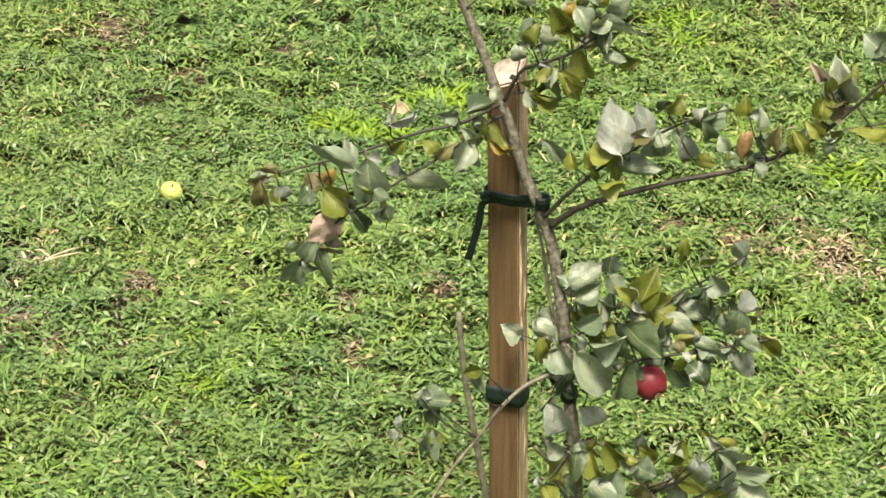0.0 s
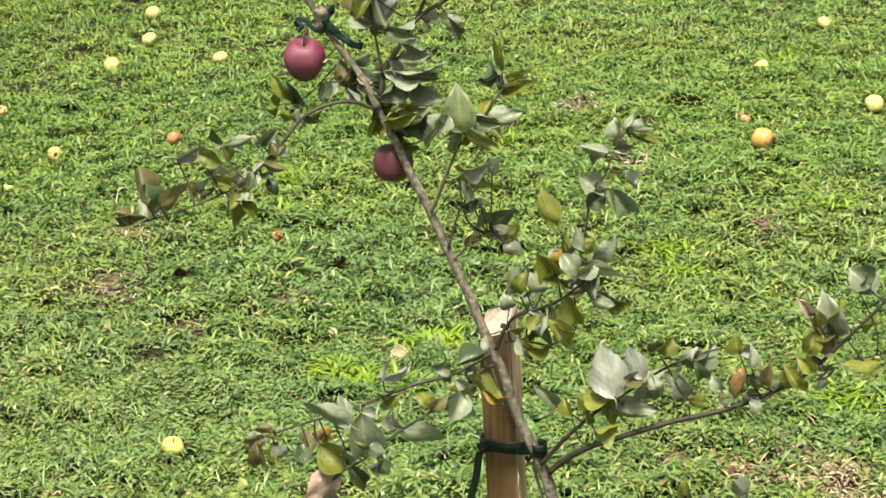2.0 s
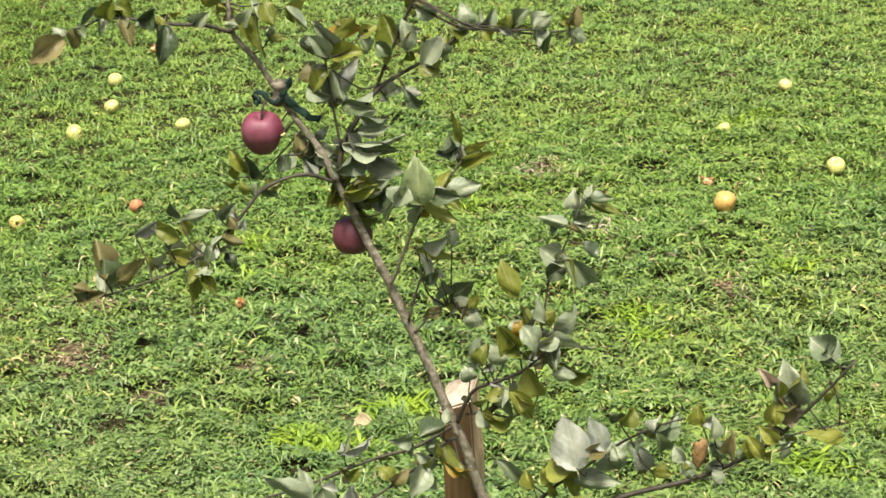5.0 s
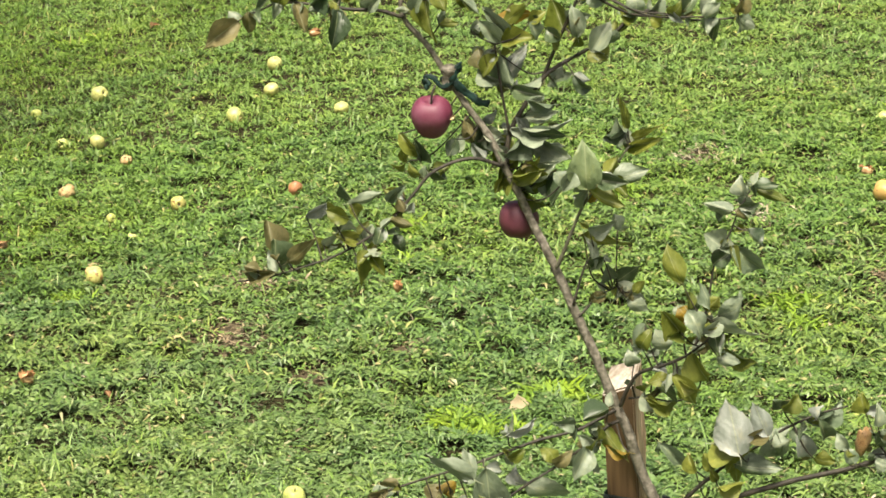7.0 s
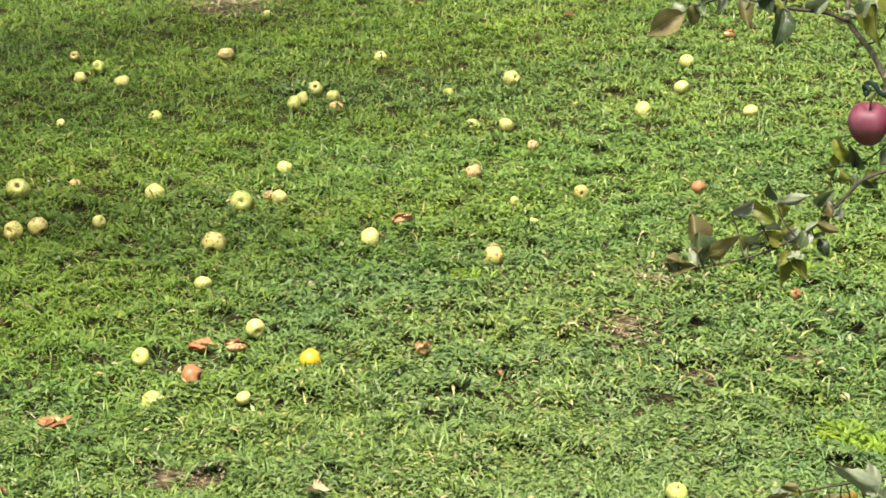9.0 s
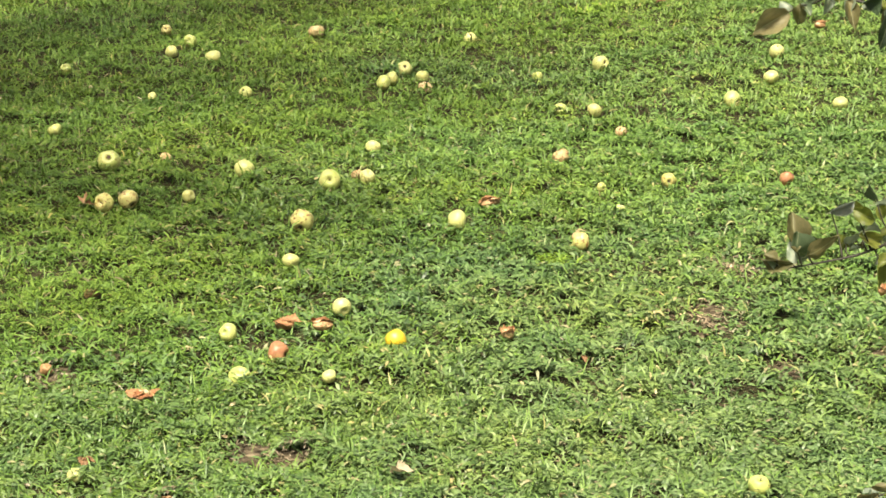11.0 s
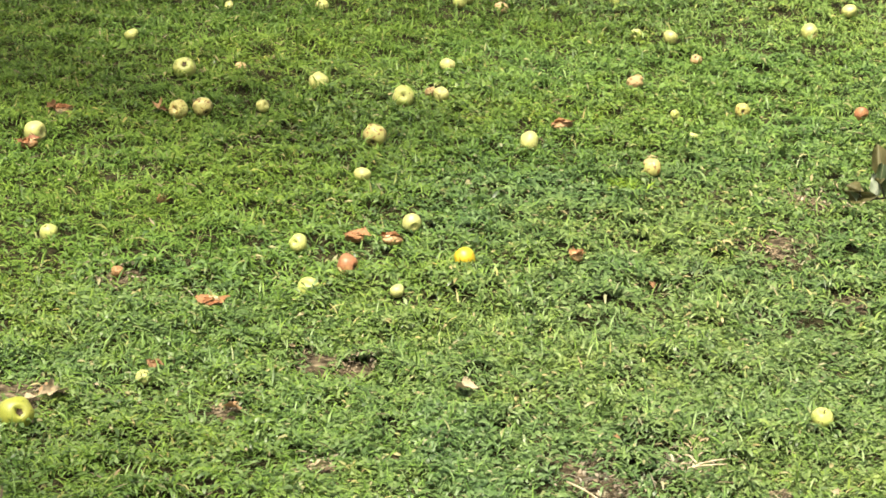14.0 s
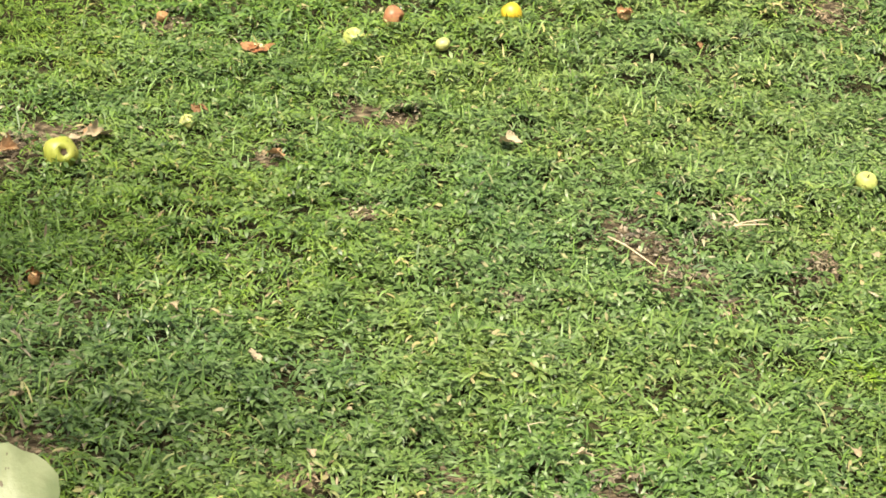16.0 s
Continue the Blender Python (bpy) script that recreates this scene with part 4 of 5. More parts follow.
grow_leaves(mid_left, [
    (-0.435, -0.040, 1.187, 102, 0.040, 0.029, 2), (-0.429, -0.063, 1.179, 91, 0.031, 0.027, 3), (-0.416, -0.052, 1.175, 38, 0.045, 0.030, 2),
    (-0.435, -0.053, 1.160, -177, 0.049, 0.017, 2), (-0.456, -0.055, 1.165, 162, 0.019, 0.016, 2), (-0.362, -0.053, 1.241, -27, 0.031, 0.021, 1),
    (-0.372, -0.022, 1.187, 47, 0.030, 0.017, 0), (-0.325, -0.058, 1.181, -88, 0.043, 0.016, 1), (-0.307, -0.062, 1.182, -56, 0.032, 0.016, 1),
    (-0.317, -0.019, 1.192, 62, 0.021, 0.023, 0), (-0.293, -0.037, 1.212, -110, 0.025, 0.022, 3), (-0.277, -0.015, 1.197, -73, 0.026, 0.016, 3)])
grow_leaves(mid_left, [
    (-0.281, -0.045, 1.225, -16, 0.031, 0.014, 2), (-0.336, -0.020, 1.242, 13, 0.043, 0.017, 0)])
grow_leaves(mid_left, [
    (-0.286, -0.012, 1.242, 42, 0.033, 0.016, 0), (-0.245, -0.005, 1.273, 119, 0.023, 0.015, 1), (-0.394, -0.020, 1.226, 25, 0.032, 0.019, 7),
    (-0.328, -0.020, 1.193, 165, 0.033, 0.019, 1), (-0.263, -0.034, 1.233, 117, 0.021, 0.014, 2),
    (-0.227, -0.001, 1.279, -42, 0.023, 0.015, 3), (-0.355, -0.000, 1.195, 7, 0.026, 0.018, 0), (-0.272, 0.001, 1.249, 168, 0.022, 0.013, 1)])
grow_leaves(left_limb_up, [
    (-0.186, -0.068, 0.872, 148, 0.072, 0.034, 0), (-0.169, -0.052, 0.880, -87, 0.069, 0.048, 0), (-0.225, -0.045, 0.834, -36, 0.053, 0.042, 1),
    (-0.191, -0.053, 0.809, -56, 0.043, 0.020, 3), (-0.242, -0.044, 0.833, -131, 0.028, 0.024, 3), (-0.309, -0.059, 0.850, -86, 0.038, 0.028, 2),
    (-0.286, -0.052, 0.839, -51, 0.022, 0.024, 7), (-0.302, -0.051, 0.853, -159, 0.031, 0.018, 2), (-0.286, -0.072, 0.871, -174, 0.026, 0.016, 2),
    (-0.139, -0.039, 0.890, 28, 0.027, 0.016, 1), (-0.051, -0.037, 0.938, 174, 0.031, 0.019, 0), (-0.138, -0.081, 0.941, 24, 0.040, 0.015, 7)])
grow_leaves(left_limb_up, [
    (-0.218, -0.036, 0.834, 140, 0.025, 0.018, 5)])
grow_leaves(left_limb, [
    (-0.117, -0.027, 0.847, -18, 0.064, 0.035, 0), (-0.146, -0.042, 0.810, -64, 0.021, 0.024, 3), (-0.035, -0.073, 0.917, -118, 0.045, 0.031, 0),
    (-0.031, -0.030, 0.883, -179, 0.041, 0.021, 0), (-0.006, -0.069, 0.969, -167, 0.037, 0.023, 3), (-0.015, -0.027, 0.927, -51, 0.054, 0.024, 1),
    (-0.079, -0.042, 0.884, 39, 0.033, 0.019, 2), (-0.160, -0.072, 0.842, -27, 0.025, 0.022, 0), (-0.021, -0.067, 0.923, 157, 0.028, 0.021, 0),
    (0.021, -0.043, 0.897, 159, 0.036, 0.015, 5)])
grow_leaves(left_twig, [
    (-0.204, -0.057, 0.798, -150, 0.056, 0.041, 4), (-0.235, -0.048, 0.749, -68, 0.060, 0.032, 3), (-0.251, -0.039, 0.727, -118, 0.050, 0.032, 0),
    (-0.265, -0.074, 0.768, -117, 0.020, 0.018, 3), (-0.234, -0.085, 0.773, -115, 0.036, 0.025, 0), (-0.226, -0.039, 0.761, -31, 0.031, 0.017, 4)])
grow_leaves(right_limb_up, [
    (0.163, -0.074, 0.905, 101, 0.070, 0.054, 7), (0.137, -0.031, 0.904, -2, 0.065, 0.036, 7), (0.200, -0.069, 0.928, 112, 0.046, 0.030, 7),
    (0.221, -0.035, 0.887, 105, 0.037, 0.028, 0), (0.223, -0.036, 0.952, 48, 0.029, 0.028, 1), (0.245, -0.031, 0.915, -67, 0.045, 0.028, 7),
    (0.160, -0.047, 0.879, -6, 0.066, 0.027, 0), (0.266, -0.031, 0.879, -10, 0.029, 0.021, 1), (0.137, -0.065, 0.854, 14, 0.036, 0.024, 1),
    (0.062, -0.041, 0.907, -45, 0.052, 0.018, 0), (0.266, -0.058, 0.945, -74, 0.034, 0.016, 3), (0.259, -0.030, 0.931, 28, 0.053, 0.019, 0)])
grow_leaves(right_limb_up, [
    (0.131, -0.036, 0.866, 114, 0.031, 0.020, 1), (0.210, -0.051, 0.904, 25, 0.024, 0.027, 0)])
grow_leaves(right_limb, [
    (0.325, -0.079, 0.962, 102, 0.028, 0.019, 1), (0.337, -0.104, 0.952, 88, 0.031, 0.016, 0), (0.357, -0.103, 0.929, 82, 0.039, 0.019, 2),
    (0.380, -0.075, 0.920, 27, 0.024, 0.024, 1), (0.417, -0.081, 0.959, 81, 0.037, 0.026, 1), (0.452, -0.062, 0.979, 104, 0.068, 0.044, 0),
    (0.420, -0.075, 1.014, 132, 0.038, 0.017, 4), (0.486, -0.098, 1.055, 139, 0.035, 0.037, 0), (0.506, -0.087, 0.940, 168, 0.057, 0.020, 1),
    (0.440, -0.067, 0.920, -118, 0.020, 0.016, 0), (0.348, -0.079, 0.896, -113, 0.019, 0.018, 0), (0.300, -0.104, 0.922, 123, 0.023, 0.019, 0)])
grow_leaves(right_limb, [
    (0.107, -0.063, 0.876, 113, 0.026, 0.016, 1), (0.438, -0.064, 0.997, 62, 0.040, 0.029, 1)])
grow_leaves(right_twig, [
    (0.422, -0.101, 0.945, 145, 0.033, 0.020, 1), (0.478, -0.078, 1.042, 62, 0.039, 0.029, 0), (0.352, -0.086, 0.930, -139, 0.018, 0.022, 3),
    (0.335, -0.066, 0.898, 11, 0.022, 0.018, 7), (0.401, -0.089, 0.917, 127, 0.034, 0.019, 1), (0.310, -0.093, 0.897, 122, 0.023, 0.019, 0)])
grow_leaves(low_right_up, [
    (0.043, -0.001, 0.603, 154, 0.033, 0.028, 0), (0.063, 0.023, 0.613, -37, 0.048, 0.028, 0), (0.109, -0.020, 0.689, 27, 0.052, 0.039, 0),
    (0.118, -0.019, 0.667, 27, 0.040, 0.029, 3), (0.112, 0.006, 0.638, -5, 0.041, 0.022, 1), (0.142, 0.019, 0.617, -24, 0.065, 0.035, 0),
    (0.205, 0.001, 0.641, 65, 0.071, 0.042, 1), (0.204, -0.003, 0.645, 6, 0.060, 0.045, 1), (0.225, 0.018, 0.625, -54, 0.046, 0.033, 7),
    (0.254, 0.014, 0.636, 4, 0.063, 0.033, 0), (0.301, -0.022, 0.706, -35, 0.032, 0.032, 0), (0.352, 0.019, 0.719, 132, 0.028, 0.026, 0)])
grow_leaves(low_right_up, [
    (0.261, -0.015, 0.736, 85, 0.027, 0.018, 1)])
grow_leaves(low_right_up, [
    (0.162, -0.020, 0.703, -46, 0.035, 0.029, 0), (0.298, 0.007, 0.668, -75, 0.049, 0.020, 3), (0.244, -0.014, 0.642, -31, 0.049, 0.031, 0),
    (0.171, 0.005, 0.644, 144, 0.035, 0.027, 0), (0.194, -0.027, 0.672, 144, 0.035, 0.023, 1), (0.281, 0.009, 0.632, -99, 0.035, 0.020, 1),
    (0.327, -0.026, 0.654, -92, 0.039, 0.028, 0), (0.149, -0.028, 0.646, -158, 0.037, 0.028, 0), (0.286, -0.010, 0.718, 31, 0.026, 0.019, 1),
    (0.221, -0.018, 0.617, -39, 0.047, 0.031, 0)])
grow_leaves(low_right, [
    (0.120, -0.038, 0.594, -47, 0.081, 0.047, 0), (0.093, -0.020, 0.598, -51, 0.049, 0.036, 0), (0.084, -0.029, 0.510, -53, 0.063, 0.039, 7),
    (0.180, -0.065, 0.652, -43, 0.080, 0.044, 3), (0.158, -0.049, 0.623, -33, 0.049, 0.037, 3), (0.195, -0.038, 0.579, -114, 0.071, 0.030, 3),
    (0.339, -0.041, 0.665, -90, 0.045, 0.034, 0), (0.327, -0.029, 0.651, -38, 0.044, 0.029, 0), (0.338, -0.041, 0.600, -57, 0.051, 0.033, 7),
    (0.339, -0.061, 0.632, -27, 0.037, 0.025, 0), (0.274, -0.053, 0.588, -51, 0.039, 0.025, 3), (0.301, -0.023, 0.578, -90, 0.046, 0.016, 3)])
grow_leaves(low_right, [
    (0.139, -0.047, 0.613, 25, 0.053, 0.034, 0), (0.260, -0.027, 0.614, 15, 0.036, 0.026, 1)])
grow_leaves(low_right, [
    (0.249, 0.004, 0.570, -50, 0.059, 0.027, 3), (0.317, -0.014, 0.656, -105, 0.031, 0.022, 0), (0.245, -0.011, 0.615, -141, 0.029, 0.031, 0),
    (0.078, -0.015, 0.604, -98, 0.046, 0.025, 1), (0.134, -0.029, 0.505, -33, 0.041, 0.035, 7), (0.190, 0.001, 0.634, 27, 0.030, 0.027, 0),
    (0.166, -0.022, 0.635, -138, 0.040, 0.030, 1), (0.109, 0.001, 0.527, -40, 0.027, 0.022, 3), (0.204, -0.030, 0.623, -14, 0.033, 0.031, 1),
    (0.307, -0.002, 0.589, -114, 0.034, 0.022, 3), (0.240, -0.006, 0.586, -129, 0.035, 0.031, 0), (0.115, -0.014, 0.552, -122, 0.042, 0.027, 3)])
grow_leaves(low_right, [
    (0.369, -0.023, 0.614, -30, 0.042, 0.020, 1), (0.282, -0.038, 0.620, -27, 0.045, 0.023, 0), (0.368, -0.006, 0.654, -143, 0.037, 0.026, 7)])
grow_leaves(front_left, [
    (-0.092, -0.107, 0.556, -15, 0.045, 0.035, 0), (-0.076, -0.092, 0.501, -109, 0.039, 0.029, 0), (-0.025, -0.118, 0.602, -57, 0.032, 0.020, 3),
    (-0.013, -0.121, 0.608, -169, 0.025, 0.017, 1), (-0.126, -0.118, 0.513, -113, 0.019, 0.015, 7), (-0.073, -0.085, 0.532, -89, 0.031, 0.020, 3)])
grow_leaves(base_right, [
    (0.272, -0.046, 0.466, -115, 0.053, 0.028, 1), (0.274, -0.010, 0.400, -37, 0.055, 0.037, 1), (0.325, -0.036, 0.444, -41, 0.039, 0.027, 0),
    (0.354, -0.026, 0.410, -8, 0.054, 0.027, 0), (0.360, -0.037, 0.388, -19, 0.050, 0.034, 0), (0.132, -0.024, 0.445, -97, 0.065, 0.030, 3),
    (0.208, -0.050, 0.426, -36, 0.041, 0.036, 0), (0.167, -0.035, 0.452, -38, 0.048, 0.035, 1), (0.088, -0.008, 0.432, -22, 0.028, 0.027, 0),
    (0.294, -0.046, 0.435, -72, 0.048, 0.035, 7), (0.315, -0.022, 0.371, -38, 0.043, 0.035, 1), (0.328, -0.039, 0.454, -89, 0.050, 0.017, 3)])
grow_leaves(base_right, [
    (0.152, -0.040, 0.396, -53, 0.057, 0.035, 0), (0.080, -0.054, 0.393, -55, 0.044, 0.027, 1)])
grow_leaves(base_right, [
    (0.184, -0.034, 0.412, -121, 0.043, 0.035, 0), (0.237, 0.012, 0.368, -129, 0.043, 0.037, 2), (0.261, 0.006, 0.381, -50, 0.048, 0.036, 0),
    (0.113, 0.005, 0.416, -112, 0.050, 0.031, 1), (0.218, 0.005, 0.427, -37, 0.037, 0.024, 1), (0.359, 0.013, 0.371, -137, 0.042, 0.036, 7),
    (0.143, -0.027, 0.434, -54, 0.044, 0.032, 1), (0.276, -0.006, 0.370, -119, 0.038, 0.032, 0), (0.102, -0.010, 0.387, -51, 0.047, 0.029, 0)])
grow_leaves(trunk, [
    (-0.160, 0.034, 1.314, -40, 0.033, 0.019, 0), (-0.134, 0.052, 1.302, -84, 0.042, 0.018, 1), (-0.105, 0.043, 1.304, -15, 0.052, 0.025, 7),
    (-0.173, 0.053, 1.303, -43, 0.026, 0.015, 0), (-0.105, 0.011, 1.282, -34, 0.033, 0.022, 1), (-0.194, 0.038, 1.314, -129, 0.029, 0.015, 0),
    (-0.097, 0.039, 1.253, -14, 0.042, 0.022, 0)])


# loose cut stick beside the tree, pushed into the ground
stick = tagged(new("garden_stick", mesh_of("garden_stick", *tube([(-0.043, -0.02, 0.645), (-0.036, -0.02, 0.57), (-0.018, -0.02, 0.46), (0.004, -0.02, 0.34), (0.03, -0.02, 0.15), (0.05, -0.02, -0.04)], 0.0042, 0.0058, 8, 4), GREYTWIG)),
               "thin bare grey stick pushed upright into lawn", "stick")
stick.matrix_world = SPOT


# ---- stake and ties ----
def build_stake():
    stake = tagged(new("wooden_stake"), "weathered brown square wooden stake beside the tree", "stake")
    stake.matrix_world = SPOT @ pose(0.047, 0.045, 0.0, 0, -2.0, -20)
    bm = bmesh.new()
    bmesh.ops.create_cube(bm, size=1)
    for v in bm.verts:
        v.co = (v.co.x * 0.046, v.co.y * 0.040, v.co.z * 1.06 + 0.44)
        if v.co.z > 0.5:
            v.co.z += 0.008 * (v.co.x / 0.023) + 0.014 * (v.co.y / 0.020)
    bmesh.ops.bevel(bm, geom=list(bm.edges), offset=0.0022, segments=2, affect="EDGES")
    bmesh.ops.subdivide_edges(bm, edges=[e for e in bm.edges if e.calc_length() > 0.5], cuts=24)
    for v in bm.verts:
        v.co += Vector((noise.noise(v.co * 11), noise.noise(v.co * 13 + Vector((5, 0, 0))), 0)) * 0.0014
    me = bpy.data.meshes.new("post")
    bm.to_mesh(me)
    bm.free()
    me.materials.append(TIMBER)
    me.materials.append(SPLIT)
    me.materials.append(SAWN)
    for p in me.polygons:
        p.use_smooth = False
        if p.normal.z > 0.6:
            p.material_index = 2
        elif p.normal.x > 0.7:
            p.material_index = 1
    part("post", me, stake)
    # raised splinters along the split face
    rnd = random.Random(3)
    for _ in range(44):
        y, z, h = rnd.uniform(-0.017, 0.017), rnd.uniform(0.15, 0.93), rnd.uniform(0.02, 0.09)
        w, d = rnd.uniform(0.0010, 0.0026), rnd.uniform(0.0010, 0.0032)
        verts = [(0.0228, y - w, z), (0.0228, y + w, z), (0.0228 + d, y, z + h * 0.5), (0.0228, y - w * 0.4, z + h), (0.0228, y + w * 0.4, z + h)]
        faces = [(0, 1, 2), (1, 4, 2), (4, 3, 2), (3, 0, 2), (0, 3, 4, 1)]
        part("splinter", mesh_of("splinter", verts, faces, SPLIT, False), stake)
    return stake


build_stake()


def strap(line, height, thick, rough=0.0015):
    """A ribbon that follows a line, of some height and thickness, with ruffled edges."""
    line = catmull(line, 4)
    verts, faces = [], []
    for k, p in enumerate(line):
        way = (line[min(k + 1, len(line) - 1)] - line[max(k - 1, 0)]).normalized()
        up = Vector((0, 0, 1))
        up = (up - way * up.dot(way)) if abs(way.z) < 0.8 else Vector((1, 0, 0)) - way * way.x
        up.normalize()
        out = way.cross(up)
        for e, f in ((-1, -1), (-0.3, -1.5), (0.4, -1.3), (1, -1), (1, 1), (0.4, 0.6), (-0.3, 1.0), (-1, 1)):
            q = p + up * e * height / 2 + out * f * thick / 2
            verts.append(q + Vector((noise.noise(q * 120), noise.noise(q * 130), noise.noise(q * 110))) * rough)
        if k:
            for j in range(8):
                a, b = (k - 1) * 8 + j, (k - 1) * 8 + (j + 1) % 8
                faces.append((a, b, b + 8, a + 8))
    faces += [tuple(range(8))[::-1], tuple(range(len(verts) - 8, len(verts)))]
    return verts, faces


def stake_loop(z):
    """The way of a ribbon round the stake at a height."""
    d = (0.8 - z) * 0.035
    return d, [(d + 0.004, 0.0745, 0), (d - 0.008, 0.052, 0), (d - 0.0118, 0.037, 0), (d - 0.009, 0.0325, 0), (d + 0.010, 0.0247, 0.0), (d + 0.031, 0.0165, 0.0), (d + 0.037, 0.0158, 0.0)]


def trunk_loop(x, lift):
    return [(x - 0.0108, 0.001, lift * 0.9), (x - 0.008, -0.0085, lift), (x, -0.0118, lift), (x + 0.008, -0.0085, lift), (x + 0.0112, 0.0, lift), (x + 0.008, 0.0085, lift), (x, 0.0125, lift)]


def build_tie(z, lift, far_x, joined):
    tie = tagged(new("tree_tie"), "dark green ribbon tied round stake and trunk" if joined else "dark green ribbon wound tight round the stake", "tree tie", "tree ties")
    tie.matrix_world = SPOT @ Matrix.Translation((0, 0, z))
    d, ring = stake_loop(z)
    x0 = d - 0.0115
    if joined:
        ring = ring + trunk_loop(far_x, lift)
    else:
        ring = ring + [(d + 0.0445, 0.028, 0), (d + 0.0505, 0.052, 0), (d + 0.046, 0.060, 0), (d + 0.026, 0.068, 0), (d + 0.006, 0.0755, 0)]
    part("loop", mesh_of("loop", *strap(ring, 0.018 if joined else 0.027, 0.0010, 0.0006), RIBBON), tie)
    if joined:
        part("loop", mesh_of("loop", *strap([(a, b - 0.0016, c + 0.004) for a, b, c in ring], 0.010, 0.0014, 0.0008), RIBBON), tie)
    if joined:
        part("tail", mesh_of("tail", *strap([(x0 + 0.004, 0.029, -0.004), (x0 - 0.003, 0.030, -0.014), (x0 - 0.006, 0.031, -0.038), (x0 - 0.013, 0.032, -0.070), (x0 - 0.020, 0.032, -0.096)], 0.010, 0.0014), RIBBON), tie)
        part("knot", mesh_of("knot", *strap([(x0 + 0.006, 0.027, 0.005), (x0 - 0.002, 0.028, 0.003), (x0 + 0.001, 0.028, -0.005), (x0 + 0.007, 0.0265, 0.001)], 0.008, 0.002, 0.0008), RIBBON), tie)
    return tie


build_tie(0.797, 0.006, 0.066, True)
build_tie(0.493, 0.0, 0.0, False)
low_tie = tagged(new("tree_tie"), "dark green ribbon wound round the low trunk", "tree tie", "tree ties")
low_tie.matrix_world = SPOT @ Matrix.Translation((0, 0, 0.512))
part("loop", mesh_of("loop", *strap(trunk_loop(0.1145, 0.0) + [(0.1145 - 0.0108, 0.001, -0.004)], 0.020, 0.0014, 0.0008), RIBBON), low_tie)

# ribbon wound round the upper trunk
upper_tie = tagged(new("tree_tie"), "dark green ribbon knotted on the upper trunk", "tree tie", "tree ties")
upper_tie.matrix_world = SPOT @ Matrix.Translation((-0.205, 0.028, 1.395))
part("loop", mesh_of("loop", *strap([(-0.026, -0.006, -0.010), (-0.031, -0.010, -0.002), (-0.026, -0.012, 0.004), (-0.017, -0.012, 0.002), (-0.012, -0.012, -0.006), (-0.004, -0.012, -0.010), (0.006, -0.012, -0.003)], 0.006, 0.0020, 0.0012), TEAL), upper_tie)
part("loop", mesh_of("loop", *strap([(0.004, -0.010, -0.008), (0.007, -0.013, 0.002), (0.012, -0.012, 0.013), (0.018, -0.006, 0.017), (0.016, 0.006, 0.010), (0.004, 0.011, 0.0), (-0.010, 0.007, -0.006)], 0.008, 0.0022, 0.0012), TEAL), upper_tie)
part("tail", mesh_of("tail", *strap([(0.006, -0.013, 0.004), (0.014, -0.012, -0.007), (0.021, -0.010, -0.018), (0.030, -0.009, -0.024), (0.041, -0.008, -0.033), (0.052, -0.004, -0.036)], 0.009, 0.0022, 0.0025), TEAL), upper_tie)
part("knot", mesh_of("knot", *strap([(-0.029, -0.012, -0.012), (-0.024, -0.014, -0.006), (-0.029, -0.012, 0.0)], 0.006, 0.004, 0.0015), TEAL), upper_tie)
part("pruned_stub", mesh_of("pruned_stub", *tube([(-0.207, 0.026, 1.380), (-0.203, 0.022, 1.398), (-0.202, 0.018, 1.410)], 0.008, 0.0095, 9, 3), BARK), trunk, "pale cut stub of a pruned shoot")


# ---- apples on the tree ----
def hang_apple(at, radius, turn, mat, label, stalk):
    ob = tagged(new("hanging_apple", apple_mesh("hanging_apple", mat, radius * 1000, 1.06, 0.035)), label, "apple", "apples on the tree")
    ob.matrix_world = SPOT @ pose(*at, *turn) @ Matrix.Scale(radius, 4)
    part("eye", EYE, ob)
    part("stalk", mesh_of("stalk", *tube(stalk, 0.05, 0.065, 6, 3), TWIG), ob)
    return ob


PURPLE_LABEL = "ripe purple-red apple hanging from the leaning trunk"
purple = hang_apple((-0.2265, 0.0, 1.349), 0.0272, (18, -6, 20), PURPLE, PURPLE_LABEL, [(0, 0, 0.5), (0.02, 0.0, 0.9), (0.12, 0.1, 1.25), (0.35, 0.3, 1.5)])
part("scar", mesh_of("scar", *tube([(0.66, -0.66, 0.10), (0.82, -0.57, 0.0), (0.97, -0.36, -0.04), (0.99, -0.22, -0.16)], 0.035, 0.075, 6, 3), FLESH), purple, "pale healed split in the skin")
hang_apple((-0.1185, 0.045, 1.196), 0.0262, (0, 8, 60), DUSKY, "purple-red apple half hidden behind the trunk", [(0, 0, 0.5), (0.05, -0.1, 0.9), (0.15, -0.4, 1.35)])
low_red = hang_apple((0.2242, -0.03, 0.5466), 0.0238, (-52, -30, 14), RED, "bright red apple hanging among low leaves", [(0, 0, 0.5), (0.05, 0.1, 1.0), (0.1, 0.4, 1.7), (0.2, 0.3, 2.3)])
part("scar", mesh_of("scar", [(0.34 * math.cos(a) * (1 + 0.15 * math.sin(3 * a)), 0.34 * math.sin(a), -0.97 - 0.02 * math.cos(2 * a)) for a in np.linspace(0, 2 * math.pi, 13)[:-1]] + [(0, 0, -0.70)], [(k, 12, (k + 1) % 12) for k in range(12)], FLESH), low_red, "pale russet scar round the flower end")
